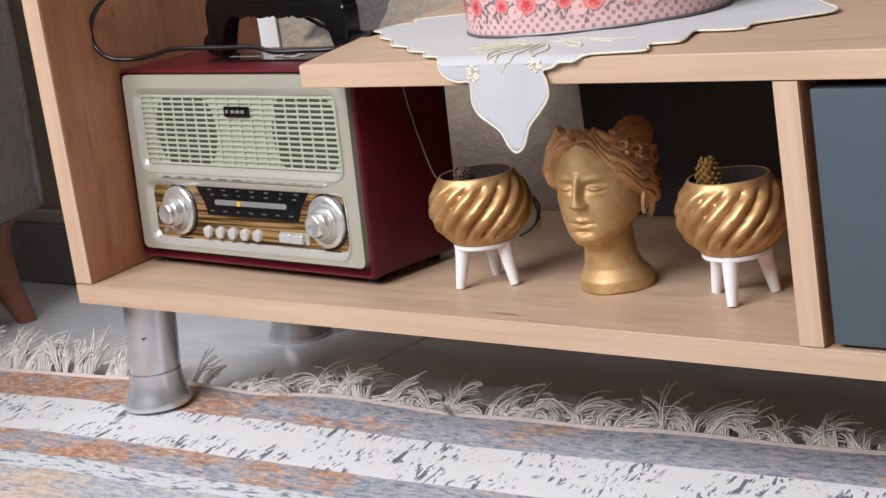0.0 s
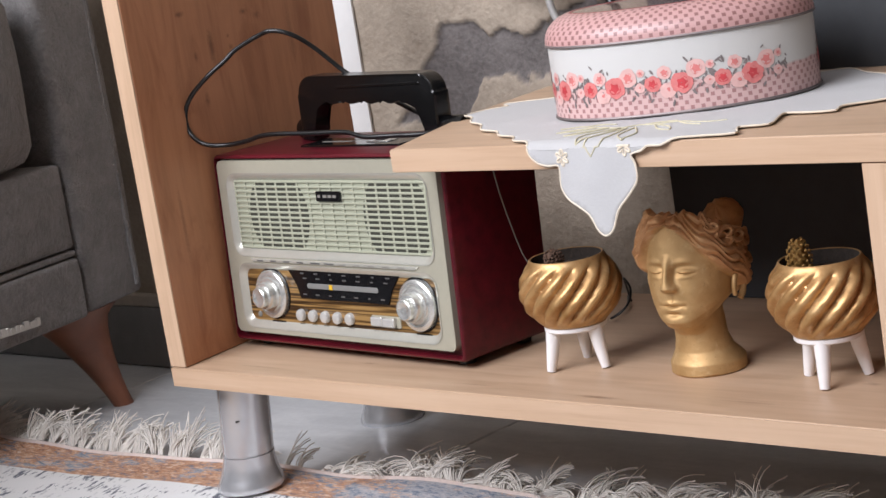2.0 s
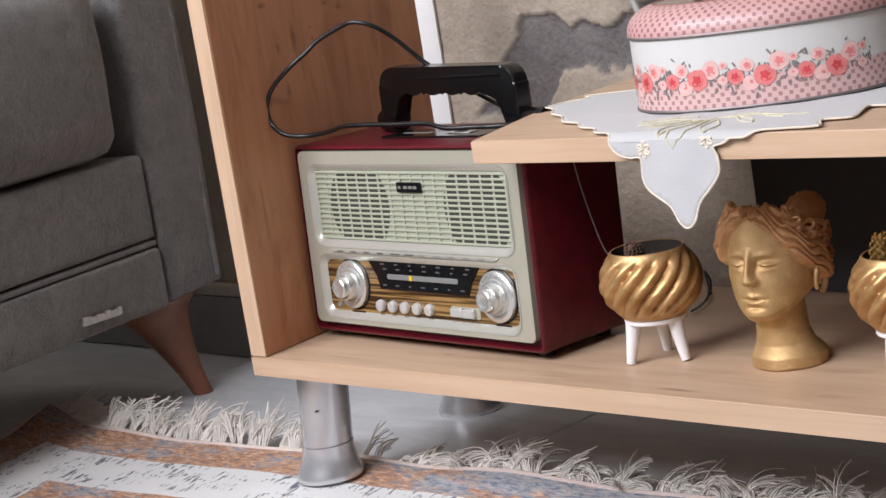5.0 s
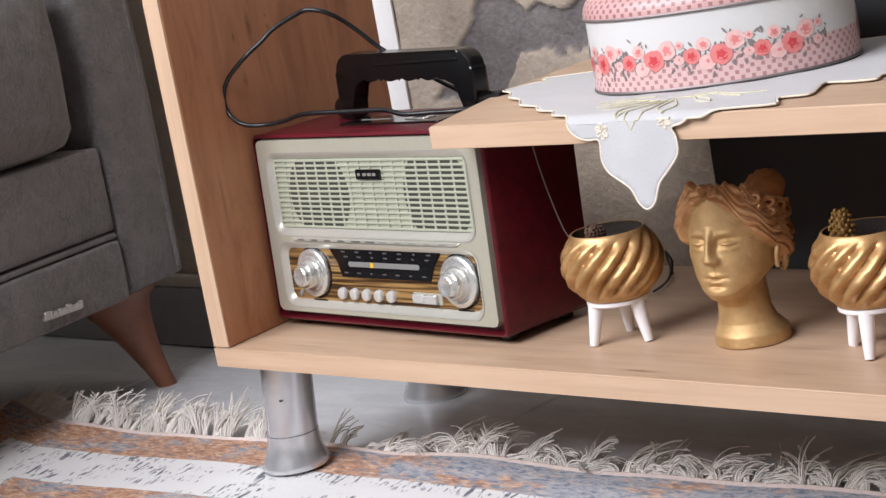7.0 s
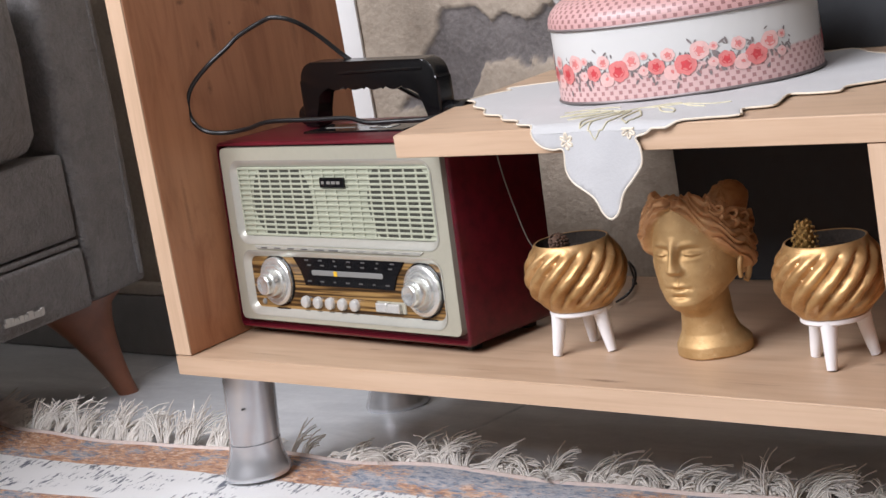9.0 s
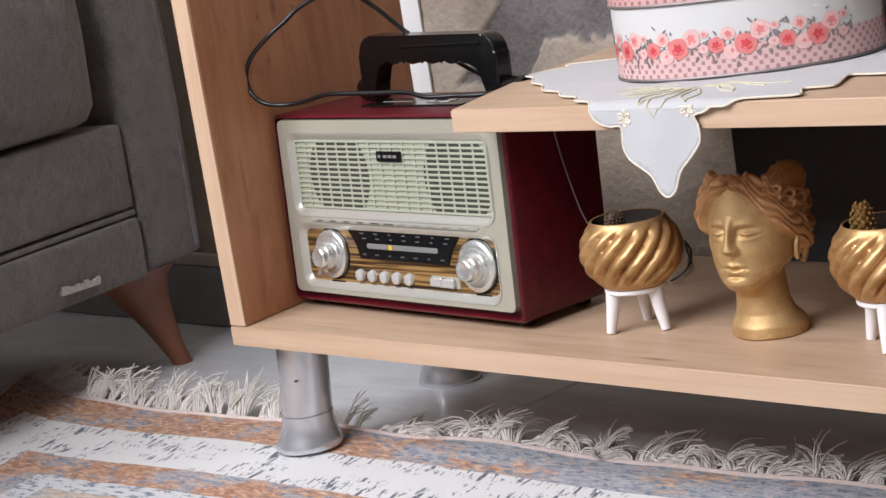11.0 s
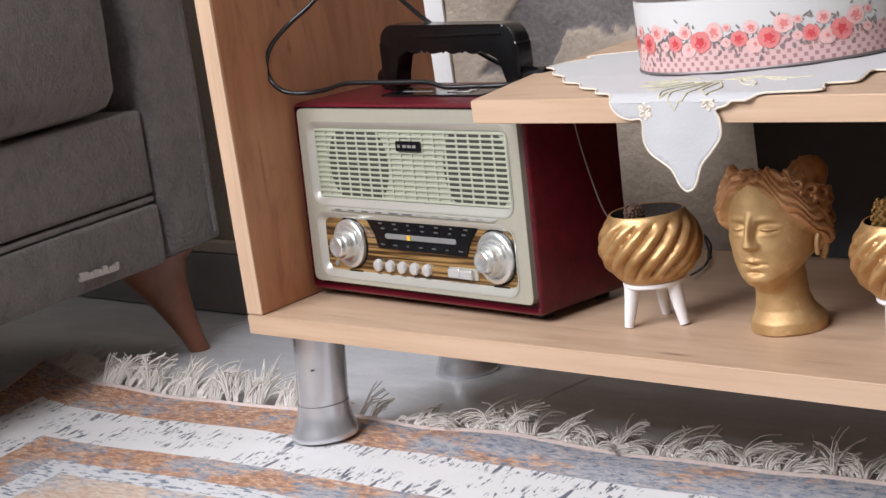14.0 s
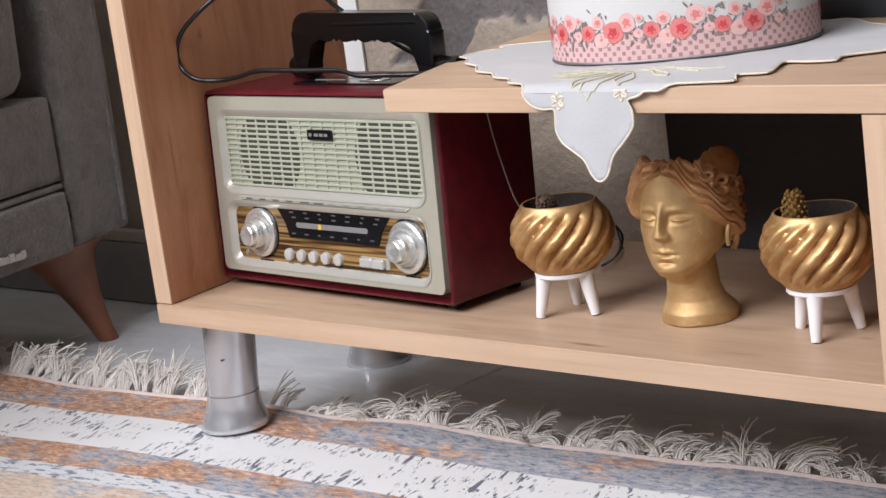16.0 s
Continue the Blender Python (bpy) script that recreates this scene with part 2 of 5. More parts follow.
def rug_pile():
    """Border bands by the distance from the rug's edge, kept in the mesh's UVs in metres."""
    def build(nt, p):
        tc = nt.nodes.new("ShaderNodeTexCoord")
        uv = tc.outputs["UV"]
        sp = nt.nodes.new("ShaderNodeSeparateXYZ")
        nt.links.new(uv, sp.inputs[0])
        mp = nt.nodes.new("ShaderNodeMapping")
        nt.links.new(uv, mp.inputs[0])
        w = noise_of(nt, mp.outputs[0], 16.0, 3.0)
        d = mth(nt, "MINIMUM", mth(nt, "MULTIPLY", sp.outputs[0], 0.72), sp.outputs[1])
        d = mth(nt, "ADD", d, mth(nt, "MULTIPLY_ADD", w, 0.008, -0.004))

        def mapped(scale, rot=0.0):
            m = nt.nodes.new("ShaderNodeMapping")
            m.inputs["Scale"].default_value, m.inputs["Rotation"].default_value = scale, (0, 0, rot)
            nt.links.new(uv, m.inputs[0])
            return m.outputs[0]

        patch = noise_of(nt, mapped((1, 1.8, 1)), 9.0, 7.0, 0.7)
        speck = noise_of(nt, mapped((1, 2.6, 1), -0.25), 75.0, 7.0, 0.78, 0.6)
        crack = noise_of(nt, mapped((1.0, 2.2, 1), 0.2), 150.0, 4.0, 0.7, 2.0)
        mixed = mth(nt, "ADD", mth(nt, "MULTIPLY", patch, 0.55), mth(nt, "MULTIPLY", speck, 0.45))
        hard = lambda n, g: mth(nt, "MULTIPLY_ADD", n, g, 0.5 - 0.5 * g)
        fine = hard(speck, 3.4)
        crk = hard(crack, 2.4)
        side = step(nt, sp.outputs[0], 0.40, 0.85)
        blend = mth(nt, "ADD", hard(patch, 2.2), mth(nt, "MULTIPLY_ADD", fine, 0.5, mth(nt, "MULTIPLY_ADD", side, -0.32, -0.13)))
        rust = ramp(nt, fine, [(0.2, (0.24, 0.09, 0.04)), (0.40, (0.43, 0.175, 0.070)), (0.62, (0.58, 0.29, 0.135)), (0.85, (0.72, 0.53, 0.40))])
        slate = ramp(nt, fine, [(0.15, (0.07, 0.12, 0.20)), (0.35, (0.27, 0.31, 0.38)), (0.6, (0.42, 0.42, 0.455)), (0.9, (0.55, 0.53, 0.53))])
        terra = mixc(nt, step(nt, blend, 0.42, 0.58), slate, rust)
        terra = mixc(nt, mth(nt, "MULTIPLY", step(nt, crk, 0.66, 0.80), 0.65), terra, (0.12, 0.065, 0.045))
        terra = mixc(nt, mth(nt, "MULTIPLY", step(nt, crk, 0.30, 0.18), 0.5), terra, (0.60, 0.52, 0.47))
        # loose navy strokes on white
        st = noise_of(nt, mapped((3.4, 0.8, 1), 0.85), 34.0, 3.5, 0.62, 0.4)
        st2 = noise_of(nt, mapped((2.4, 0.9, 1), 0.7), 85.0, 3.0, 0.62, 0.3)
        grp = noise_of(nt, mapped((1, 1.6, 1)), 17.0, 2.0)
        stroke = mth(nt, "MAXIMUM", mth(nt, "MULTIPLY", step(nt, st, 0.585, 0.60), step(nt, grp, 0.45, 0.53)), mth(nt, "MULTIPLY", step(nt, st2, 0.575, 0.62), step(nt, grp, 0.45, 0.53)))
        white = mixc(nt, 0.4, (0.80, 0.795, 0.785), ramp(nt, patch, [(0.3, (0.74, 0.73, 0.715)), (0.7, (0.84, 0.84, 0.835))]))
        white = mixc(nt, mth(nt, "MULTIPLY", stroke, 0.95), white, (0.050, 0.062, 0.10))
        heavy = mth(nt, "MULTIPLY", step(nt, noise_of(nt, mapped((0.8, 2.6, 1), 0.25), 60.0, 5.0, 0.7), 0.53, 0.57), 0.85)
        navy = mixc(nt, heavy, (0.68, 0.69, 0.70), (0.07, 0.11, 0.19))
        pale = ramp(nt, fine, [(0.2, (0.50, 0.33, 0.21)), (0.5, (0.62, 0.46, 0.34)), (0.8, (0.66, 0.58, 0.50))])
        cool = ramp(nt, fine, [(0.15, (0.20, 0.25, 0.33)), (0.45, (0.44, 0.455, 0.49)), (0.8, (0.58, 0.575, 0.58))])
        inner = mixc(nt, step(nt, blend, 0.35, 0.60), cool, pale)
        col = terra
        for lo, c in ((0.058, white), (0.138, terra), (0.185, navy), (0.212, inner)):
            col = mixc(nt, step(nt, d, lo - 0.0006, lo + 0.0006), col, c)
        nt.links.new(col, p.inputs["Base Color"])
        p.inputs["Roughness"].default_value = 0.92
        p.inputs["Sheen Weight"].default_value = 0.2
        weave = noise_of(nt, mapped((1, 3, 1)), 520.0, 2.0)
        bump(nt, p, mth(nt, "ADD", weave, speck), 0.6, 0.0016)
    return material("woven_rug_pile", build)


def gold(name, hi, lo, rough):
    def build(nt, p):
        v = coords(nt)
        a = noise_of(nt, v, 45.0, 5.0, 0.6)
        b = noise_of(nt, v, 260.0, 3.0)
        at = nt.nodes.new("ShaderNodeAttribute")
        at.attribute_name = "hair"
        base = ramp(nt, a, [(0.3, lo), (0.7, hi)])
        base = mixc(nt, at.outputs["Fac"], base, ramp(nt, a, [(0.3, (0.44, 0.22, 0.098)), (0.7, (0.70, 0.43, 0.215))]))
        base = mixc(nt, mth(nt, "MULTIPLY", step(nt, b, 0.62, 0.74), 0.25), base, (0.14, 0.07, 0.028))
        wear = noise_of(nt, v, 95.0, 6.0, 0.7, 0.5)
        base = mixc(nt, mth(nt, "MULTIPLY", step(nt, wear, 0.56, 0.70), 0.35), base, (0.78, 0.60, 0.36))
        nt.links.new(base, p.inputs["Base Color"])
        p.inputs["Metallic"].default_value = 0.6
        nt.links.new(mth(nt, "MULTIPLY_ADD", a, 0.2, rough), p.inputs["Roughness"])
        bump(nt, p, b, 0.25, 0.0006)
    return material(name, build)


def red_lacquer():
    def build(nt, p):
        f = noise_of(nt, coords(nt, "Object", (0.15, 1, 1)), 90.0, 5.0, 0.6)
        col = ramp(nt, f, [(0.3, (0.058, 0.0034, 0.008)), (0.7, (0.115, 0.0065, 0.014))])
        nt.links.new(col, p.inputs["Base Color"])
        p.inputs["Roughness"].default_value = 0.36
        p.inputs["Specular IOR Level"].default_value = 0.4
        bump(nt, p, f, 0.15, 0.0004)
    return material("dark_red_wood_lacquer", build)


def zebra_wood():
    def build(nt, p):
        f = noise_of(nt, coords(nt, "Object", (0.02, 1, 1)), 430.0, 2.0, 0.6)
        col = ramp(nt, f, [(0.40, (0.028, 0.014, 0.006)), (0.5, (0.15, 0.08, 0.026)), (0.60, (0.30, 0.18, 0.065))])
        nt.links.new(col, p.inputs["Base Color"])
        p.inputs["Roughness"].default_value = 0.3
    return material("striped_wood_foil", build)


def tin_print(name, cols, size, uvscale):
    def build(nt, p):
        tc = nt.nodes.new("ShaderNodeTexCoord")
        sp = nt.nodes.new("ShaderNodeSeparateXYZ")
        nt.links.new(tc.outputs["UV"], sp.inputs[0])
        u, v = sp.outputs[0], sp.outputs[1]
        a = mth(nt, "PINGPONG", mth(nt, "MULTIPLY", u, 1 / size), 0.5)
        b = mth(nt, "PINGPONG", mth(nt, "MULTIPLY", v, 1 / size), 0.5)
        par = mth(nt, "MULTIPLY", mth(nt, "GREATER_THAN", a, 0.13), mth(nt, "GREATER_THAN", b, 0.13))
        fu = mth(nt, "MODULO", mth(nt, "FLOOR", mth(nt, "MULTIPLY", u, 1 / size)), 2.0)
        fv = mth(nt, "MODULO", mth(nt, "FLOOR", mth(nt, "MULTIPLY", v, 1 / size)), 2.0)
        alt = mth(nt, "ABSOLUTE", mth(nt, "SUBTRACT", fu, fv))
        sq = mth(nt, "MULTIPLY", par, alt)
        col = mixc(nt, sq, cols[0], cols[1])
        if uvscale:
            wob = noise_of(nt, tc.outputs["UV"], 60.0, 2.0)
            top = mth(nt, "ADD", v, mth(nt, "MULTIPLY_ADD", wob, 0.006, -0.003))
            col = mixc(nt, step(nt, top, 0.0205, 0.0225), col, (0.60, 0.595, 0.575))
        nt.links.new(col, p.inputs["Base Color"])
        p.inputs["Roughness"].default_value = 0.42
        p.inputs["Coat Weight"].default_value = 0.1
    return material(name, build)


M_SOFA = fabric()
M_FLOOR = floor_tile()
M_PLASTER = wall_plaster()
M_RUG = rug_pile()
M_GOLD = gold("antique_gold_paint", (0.60, 0.40, 0.19), (0.44, 0.27, 0.11), 0.48)
M_POT = gold("bronze_gold_paint", (0.66, 0.42, 0.19), (0.36, 0.19, 0.065), 0.30)
M_RED = red_lacquer()
M_ZEBRA = zebra_wood()
M_CREAM = plain("champagne_plastic", (0.385, 0.367, 0.29), 0.38, 0.15, 0.05, 200)
M_GRILLE = plain("pale_green_grille_plastic", (0.37, 0.383, 0.29), 0.5, 0.0, 0.06, 200)
M_SILVER = plain("silver_trim", (0.72, 0.73, 0.70), 0.25, 0.75, 0.05, 200)
M_BEZEL = plain("pale_metallic_bezel", (0.55, 0.545, 0.48), 0.26, 0.45, 0.05, 200)
M_HOLLOW = plain("olive_speaker_cloth", (0.045, 0.045, 0.034), 0.9, 0, 0.2, 300)
M_DIAL = plain("black_dial_glass", (0.006, 0.006, 0.007), 0.15, 0, 0.1)
M_SLOT = plain("grey_dial_strip", (0.20, 0.20, 0.19), 0.4, 0, 0.1)
M_YELLOW = plain("amber_pointer", (0.70, 0.42, 0.03), 0.4, 0, 0.05)
M_KEY = plain("pearl_keys", (0.60, 0.59, 0.56), 0.25, 0.35, 0.05)
M_SCALE = plain("dim_scale_print", (0.085, 0.082, 0.078), 0.5, 0, 0.1)
M_PRINT = plain("grey_print", (0.20, 0.19, 0.17), 0.5, 0, 0.1)
M_TIN_BODY = tin_print("pink_checked_tin_print", ((0.62, 0.42, 0.40), (0.38, 0.20, 0.195)), 0.0038, True)
M_TIN_LID = tin_print("pink_checked_lid_print", ((0.54, 0.32, 0.305), (0.28, 0.135, 0.13)), 0.0038, False)
M_TIN_TOP = plain("dark_floral_lid_print", (0.16, 0.10, 0.09), 0.2, 0, 0.6, 60, 0, 0.5, 25)
M_TIN_RIM = plain("dull_tinplate", (0.22, 0.19, 0.185), 0.5, 0.6, 0.15, 200)
M_LID_LINE = plain("dark_red_print", (0.28, 0.03, 0.035), 0.35, 0, 0.1, 200)
M_ROSE = plain("rose_red_print", (0.55, 0.06, 0.07), 0.35, 0, 0.3, 200)
M_PINK = plain("rose_pink_print", (0.64, 0.20, 0.19), 0.35, 0, 0.2, 200)
M_PALE = plain("pale_petal_print", (0.70, 0.44, 0.41), 0.35, 0, 0.15, 200)
M_LEAF = plain("grey_leaf_print", (0.20, 0.17, 0.165), 0.35, 0, 0.3, 200)
M_CLOTH = plain("white_cotton_cloth", (0.47, 0.468, 0.468), 0.85, 0, 0.04, 500, 0.0004, 0, 12, "Object", 0.2)
M_STITCH = plain("pale_gold_thread", (0.52, 0.48, 0.34), 0.6, 0, 0.3, 300, 0.0005)
M_HEM = plain("cream_hem_thread", (0.70, 0.62, 0.50), 0.7, 0, 0.15, 300, 0.0005)
M_FRINGE = plain("undyed_cotton_fringe", (0.84, 0.80, 0.74), 0.9, 0, 0.12, 90)
M_RUG_EDGE = plain("rug_binding", (0.68, 0.57, 0.52), 0.9, 0, 0.15, 200, 0.0006)
M_BUD = plain("brown_dry_bud", (0.10, 0.055, 0.035), 0.8, 0, 0.4, 200, 0.001)
M_CONE = plain("gilded_pine_cone", (0.30, 0.17, 0.05), 0.4, 0.4, 0.5, 200, 0.001)

# ---- mesh helpers ----


def finish(bm, name, mat, smooth=True):
    me = bpy.data.meshes.new(name)
    bmesh.ops.recalc_face_normals(bm, faces=bm.faces)
    bm.to_mesh(me)
    bm.free()
    for m in mat if isinstance(mat, (list, tuple)) else [mat]:
        me.materials.append(m)
    if smooth:
        me.shade_smooth()
        me.set_sharp_from_angle(angle=radians(38))
    return me


def part(name, bm, mat, parent=None, label="", smooth=True):
    ob = new(name, finish(bm, name, mat, smooth))
    if parent is not None:
        ob.parent = parent
    if label:
        ob["label"] = label
    return ob


def thing(name, label, category, at=(0, 0, 0), rz=0.0, group="", kind=""):
    ob = new(name)
    ob.empty_display_size = 0.02
    ob.matrix_world = pose(*at, 0, 0, rz)
    return tagged(ob, label, category, group, kind)


def solid(name, bm, mat, label, category, group="", kind="", smooth=True):
    return tagged(part(name, bm, mat, None, "", smooth), label, category, group, kind)


def prism(bm, pts, z0, z1, bev=0.0, seg=2, mi=0):
    """Extrude an outline given in the plane (x, y) from z0 to z1."""
    lo = [bm.verts.new((x, y, z0)) for x, y in pts]
    hi = [bm.verts.new((x, y, z1)) for x, y in pts]
    fs = [bm.faces.new(lo[::-1]), bm.faces.new(hi)]
    for i in range(len(pts)):
        j = (i + 1) % len(pts)
        fs.append(bm.faces.new((lo[i], lo[j], hi[j], hi[i])))
    for f in fs:
        f.material_index = mi
    if bev:
        es = list({e for f in fs for e in f.edges})
        bmesh.ops.bevel(bm, geom=es, offset=bev, segments=seg, affect="EDGES", profile=0.6)
    return bm


def box(x0, x1, y0, y1, z0, z1, bev=0.0, seg=2, bm=None):
    bm = bm or bmesh.new()
    return prism(bm, [(x0, y0), (x1, y0), (x1, y1), (x0, y1)], z0, z1, bev, seg)


def upright(bm, pts, y0, y1, bev=0.0, seg=2):
    """Extrude an outline given in the plane (x, z) from y0 (front) to y1."""
    start = set(bm.verts)
    prism(bm, pts, -y1, -y0, bev, seg)
    for v in bm.verts:
        if v not in start:
            x, y, z = v.co
            v.co = (x, -z, y)
    return bm


def rounded(x0, x1, z0, z1, r, n=6):
    out = []
    for cx, cz, a0 in ((x1 - r, z1 - r, 0), (x0 + r, z1 - r, 90), (x0 + r, z0 + r, 180), (x1 - r, z0 + r, 270)):
        for i in range(n + 1):
            a = radians(a0 + 90 * i / n)
            out.append((cx + r * math.cos(a), cz + r * math.sin(a)))
    return out


def lathe(bm, prof, n=48, m=Matrix(), cap=True):
    """Turn a profile of (radius, height) about z, then move it by m."""
    rings = []
    for r, z in prof:
        rings.append([bm.verts.new(m @ Vector((r * math.cos(2 * math.pi * i / n), r * math.sin(2 * math.pi * i / n), z))) for i in range(n)])
    for a, b in zip(rings, rings[1:]):
        for i in range(n):
            bm.faces.new((a[i], a[(i + 1) % n], b[(i + 1) % n], b[i]))
    if cap:
        bm.faces.new(rings[0][::-1])
        bm.faces.new(rings[-1])
    return bm


def spline(pts, n=8):
    p = [Vector(q) for q in pts]
    p = [p[0]] + p + [p[-1]]
    out = []
    for i in range(1, len(p) - 2):
        for k in range(n):
            t = k / n
            a, b, c, d = p[i - 1:i + 3]
            out.append(0.5 * ((2 * b) + (c - a) * t + (2 * a - 5 * b + 4 * c - d) * t * t + (3 * b - a - 3 * c + d) * t ** 3))
    return out + [p[-2]]


def tube(bm, pts, r0, r1=None, n=8):
    r1 = r0 if r1 is None else r1
    rings = []
    s = None
    for i, q in enumerate(pts):
        d = (pts[min(i + 1, len(pts) - 1)] - pts[max(i - 1, 0)]).normalized()
        if s is None:
            s = d.orthogonal().normalized()
        s = (s - d * s.dot(d)).normalized()
        u = s.cross(d)
        r = r0 + (r1 - r0) * i / (len(pts) - 1)
        rings.append([bm.verts.new(q + r * (math.cos(2 * math.pi * k / n) * s + math.sin(2 * math.pi * k / n) * u)) for k in range(n)])
    for a, b in zip(rings, rings[1:]):
        for k in range(n):
            bm.faces.new((a[k], a[(k + 1) % n], b[(k + 1) % n], b[k]))
    bm.faces.new(rings[0][::-1])
    bm.faces.new(rings[-1])
    return bm


# ---- the room ----
X0, X1, Y0, Y1, H = ROOM
solid("floor", box(X0 - 0.1, X1 + 0.1, Y0 - 0.1, Y1 + 0.1, -0.1, -0.004), M_LEDGE, "mortar bed under the grey floor tiles", "floor", kind="structure")
FL = bpy.data.objects["floor"]
tile_me = finish(box(-0.2985, 0.2985, -0.2985, 0.2985, -0.008, 0.0, 0.0012, 1), "floor_tile", M_FLOOR, False)
for i in range(11):
    for j in range(6):
        tx, ty = X0 + 0.22 + 0.6 * i, Y1 - 0.27 - 0.6 * j
        if tx < X1 + 0.3 and ty > Y0 - 0.3:
            o = new("floor_tile", tile_me)
            o.parent, o.location = FL, (tx, ty, 0)

solid("wall_left", box(X0 - 0.12, X0, Y0, Y1, 0, H), M_ROOM, "plain painted side wall behind the sofa", "wall", kind="structure")
# right wall is out of view, added dark so it throws little light back
solid("wall_right", box(X1, X1 + 0.12, Y0, Y1, 0, H), M_BOUNCE_CUT, "unseen side wall, deep brown to cut bounce light", "wall", kind="structure")
bm = box(X0 - 0.12, WIN[0], Y0 - 0.14, Y0, 0, H)
box(WIN[1], X1 + 0.12, Y0 - 0.14, Y0, 0, H, bm=bm)
box(WIN[0], WIN[1], Y0 - 0.14, Y0, 0, WIN[2], bm=bm)
box(WIN[0], WIN[1], Y0 - 0.14, Y0, WIN[3], H, bm=bm)
solid("wall_front", bm, M_ROOM, "painted wall with a wide window opening", "wall", kind="structure")
solid("ceiling", box(X0 - 0.12, X1 + 0.12, Y0 - 0.14, Y1 + 0.14, H, H + 0.1), M_CEIL, "white painted ceiling", "ceiling", kind="structure")
win = thing("window_1", "white framed window letting daylight in", "window", kind="structure")
part("window_sill", box(WIN[0] - 0.05, WIN[1] + 0.05, Y0 - 0.02, Y0 + 0.1, WIN[2] - 0.03, WIN[2] - 0.002, 0.004), M_WHITE_PAINT, win)
for x in (WIN[0], (WIN[0] + WIN[1]) / 2 - 0.03, WIN[1] - 0.06):
    part("window_frame", box(x, x + 0.06, Y0 - 0.12, Y0 - 0.06, WIN[2], WIN[3], 0.004), M_WHITE_PAINT, win)

# back wall with paint that has peeled off the cement behind the stand


def peel_at(x, z):
    """1 where the paint has come off."""
    w = 0.012 * noise.noise(Vector((x * 30, z * 30, 0))) + 0.004 * noise.noise(Vector((x * 90, z * 90, 3))) + 0.0016 * noise.noise(Vector((x * 260, z * 260, 5)))
    up = np.interp(x, (-0.11, -0.08, -0.03, 0.0, 0.03, 0.075, 0.09, 0.13, 0.165, 0.2, 0.27, 0.31), (0.270, 0.270, 0.300, 0.345, 0.380, 0.386, 0.371, 0.366, 0.372, 0.392, 0.401, 0.418))
    dn = np.interp(x, (-0.3, 0.040, 0.056, 0.075, 0.12, 0.165, 0.185, 0.24, 0.4), (0.284, 0.284, 0.300, 0.325, 0.329, 0.326, 0.341, 0.35, 0.36))
    left = x < -0.3
    q = min(up + w - z, z - dn - w)
    if left:
        q = 0.02 * noise.noise(Vector((x * 14, z * 9, 8))) + 0.03 * noise.noise(Vector((x * 40, z * 25, 2))) - 0.014
    return q


def wall_back():
    bm = bmesh.new()
    at = bm.verts.layers.float.new("peel")
    xs = np.concatenate([np.arange(X0, -0.5, 0.05), np.arange(-0.5, 0.45, 0.0028), np.arange(0.45, X1 + 0.051, 0.05)])
    zs = np.concatenate([np.arange(0.0, 0.08, 0.02), np.arange(0.08, 0.56, 0.0028), np.arange(0.56, H + 0.06, 0.06)])
    grid = []
    for z in zs:
        row = []
        for x in xs:
            q = peel_at(x, z) if -0.5 < x < 0.45 and 0.08 < z < 0.56 else -1
            m = min(1, max(0, q / 0.0022 + 0.5))
            lump = 0.0016 * noise.noise(Vector((x * 45, z * 45, 9))) + 0.0008 * noise.noise(Vector((x * 170, z * 170, 1)))
            v = bm.verts.new((x, Y1 + 0.0050 * m + lump, z))
            v[at] = m
            row.append(v)
        grid.append(row)
    for a, b in zip(grid, grid[1:]):
        for i in range(len(xs) - 1):
            bm.faces.new((a[i], a[i + 1], b[i + 1], b[i]))
    me = bpy.data.meshes.new("wall_back")
    bm.to_mesh(me)
    bm.free()
    me.materials.append(M_PLASTER)
    me.shade_smooth()
    tagged(new("wall_back", me), "cream plaster wall with paint peeled off grey cement", "wall", kind="structure")
    solid("wall_back_core", box(X0 - 0.12, X1 + 0.12, Y1 + 0.02, Y1 + 0.14, 0, H), M_ROOM, "masonry behind the cream plaster", "wall", kind="structure")


wall_back()
bb = thing("baseboard", "dark grey stone tile baseboard with a bare mortar top", "baseboard", kind="structure")
for i in range(10):
    x = X0 + 0.6 * i
    part("baseboard_tile", box(x + 0.001, x + 0.599, Y1 - 0.014, Y1 - 0.003, 0.001, 0.076, 0.001, 1), M_BASEBOARD, bb)
part("mortar_strip", box(X0, X1, Y1 - 0.013, Y1 - 0.002, 0.0765, 0.092, 0.002, 1), M_LEDGE, bb)
# thin white upright strip, a few millimetres proud of the plaster
solid("white_wall_strip", box(-0.155, -0.088, Y1 - 0.0042, Y1 - 0.001, 0.1, 1.2, 0.0012), M_WHITE_PAINT, "smooth upright white strip on the wall", "cable trunking")

# ---- the low television stand ----
SL = -0.158  # its side leans outwards to the back


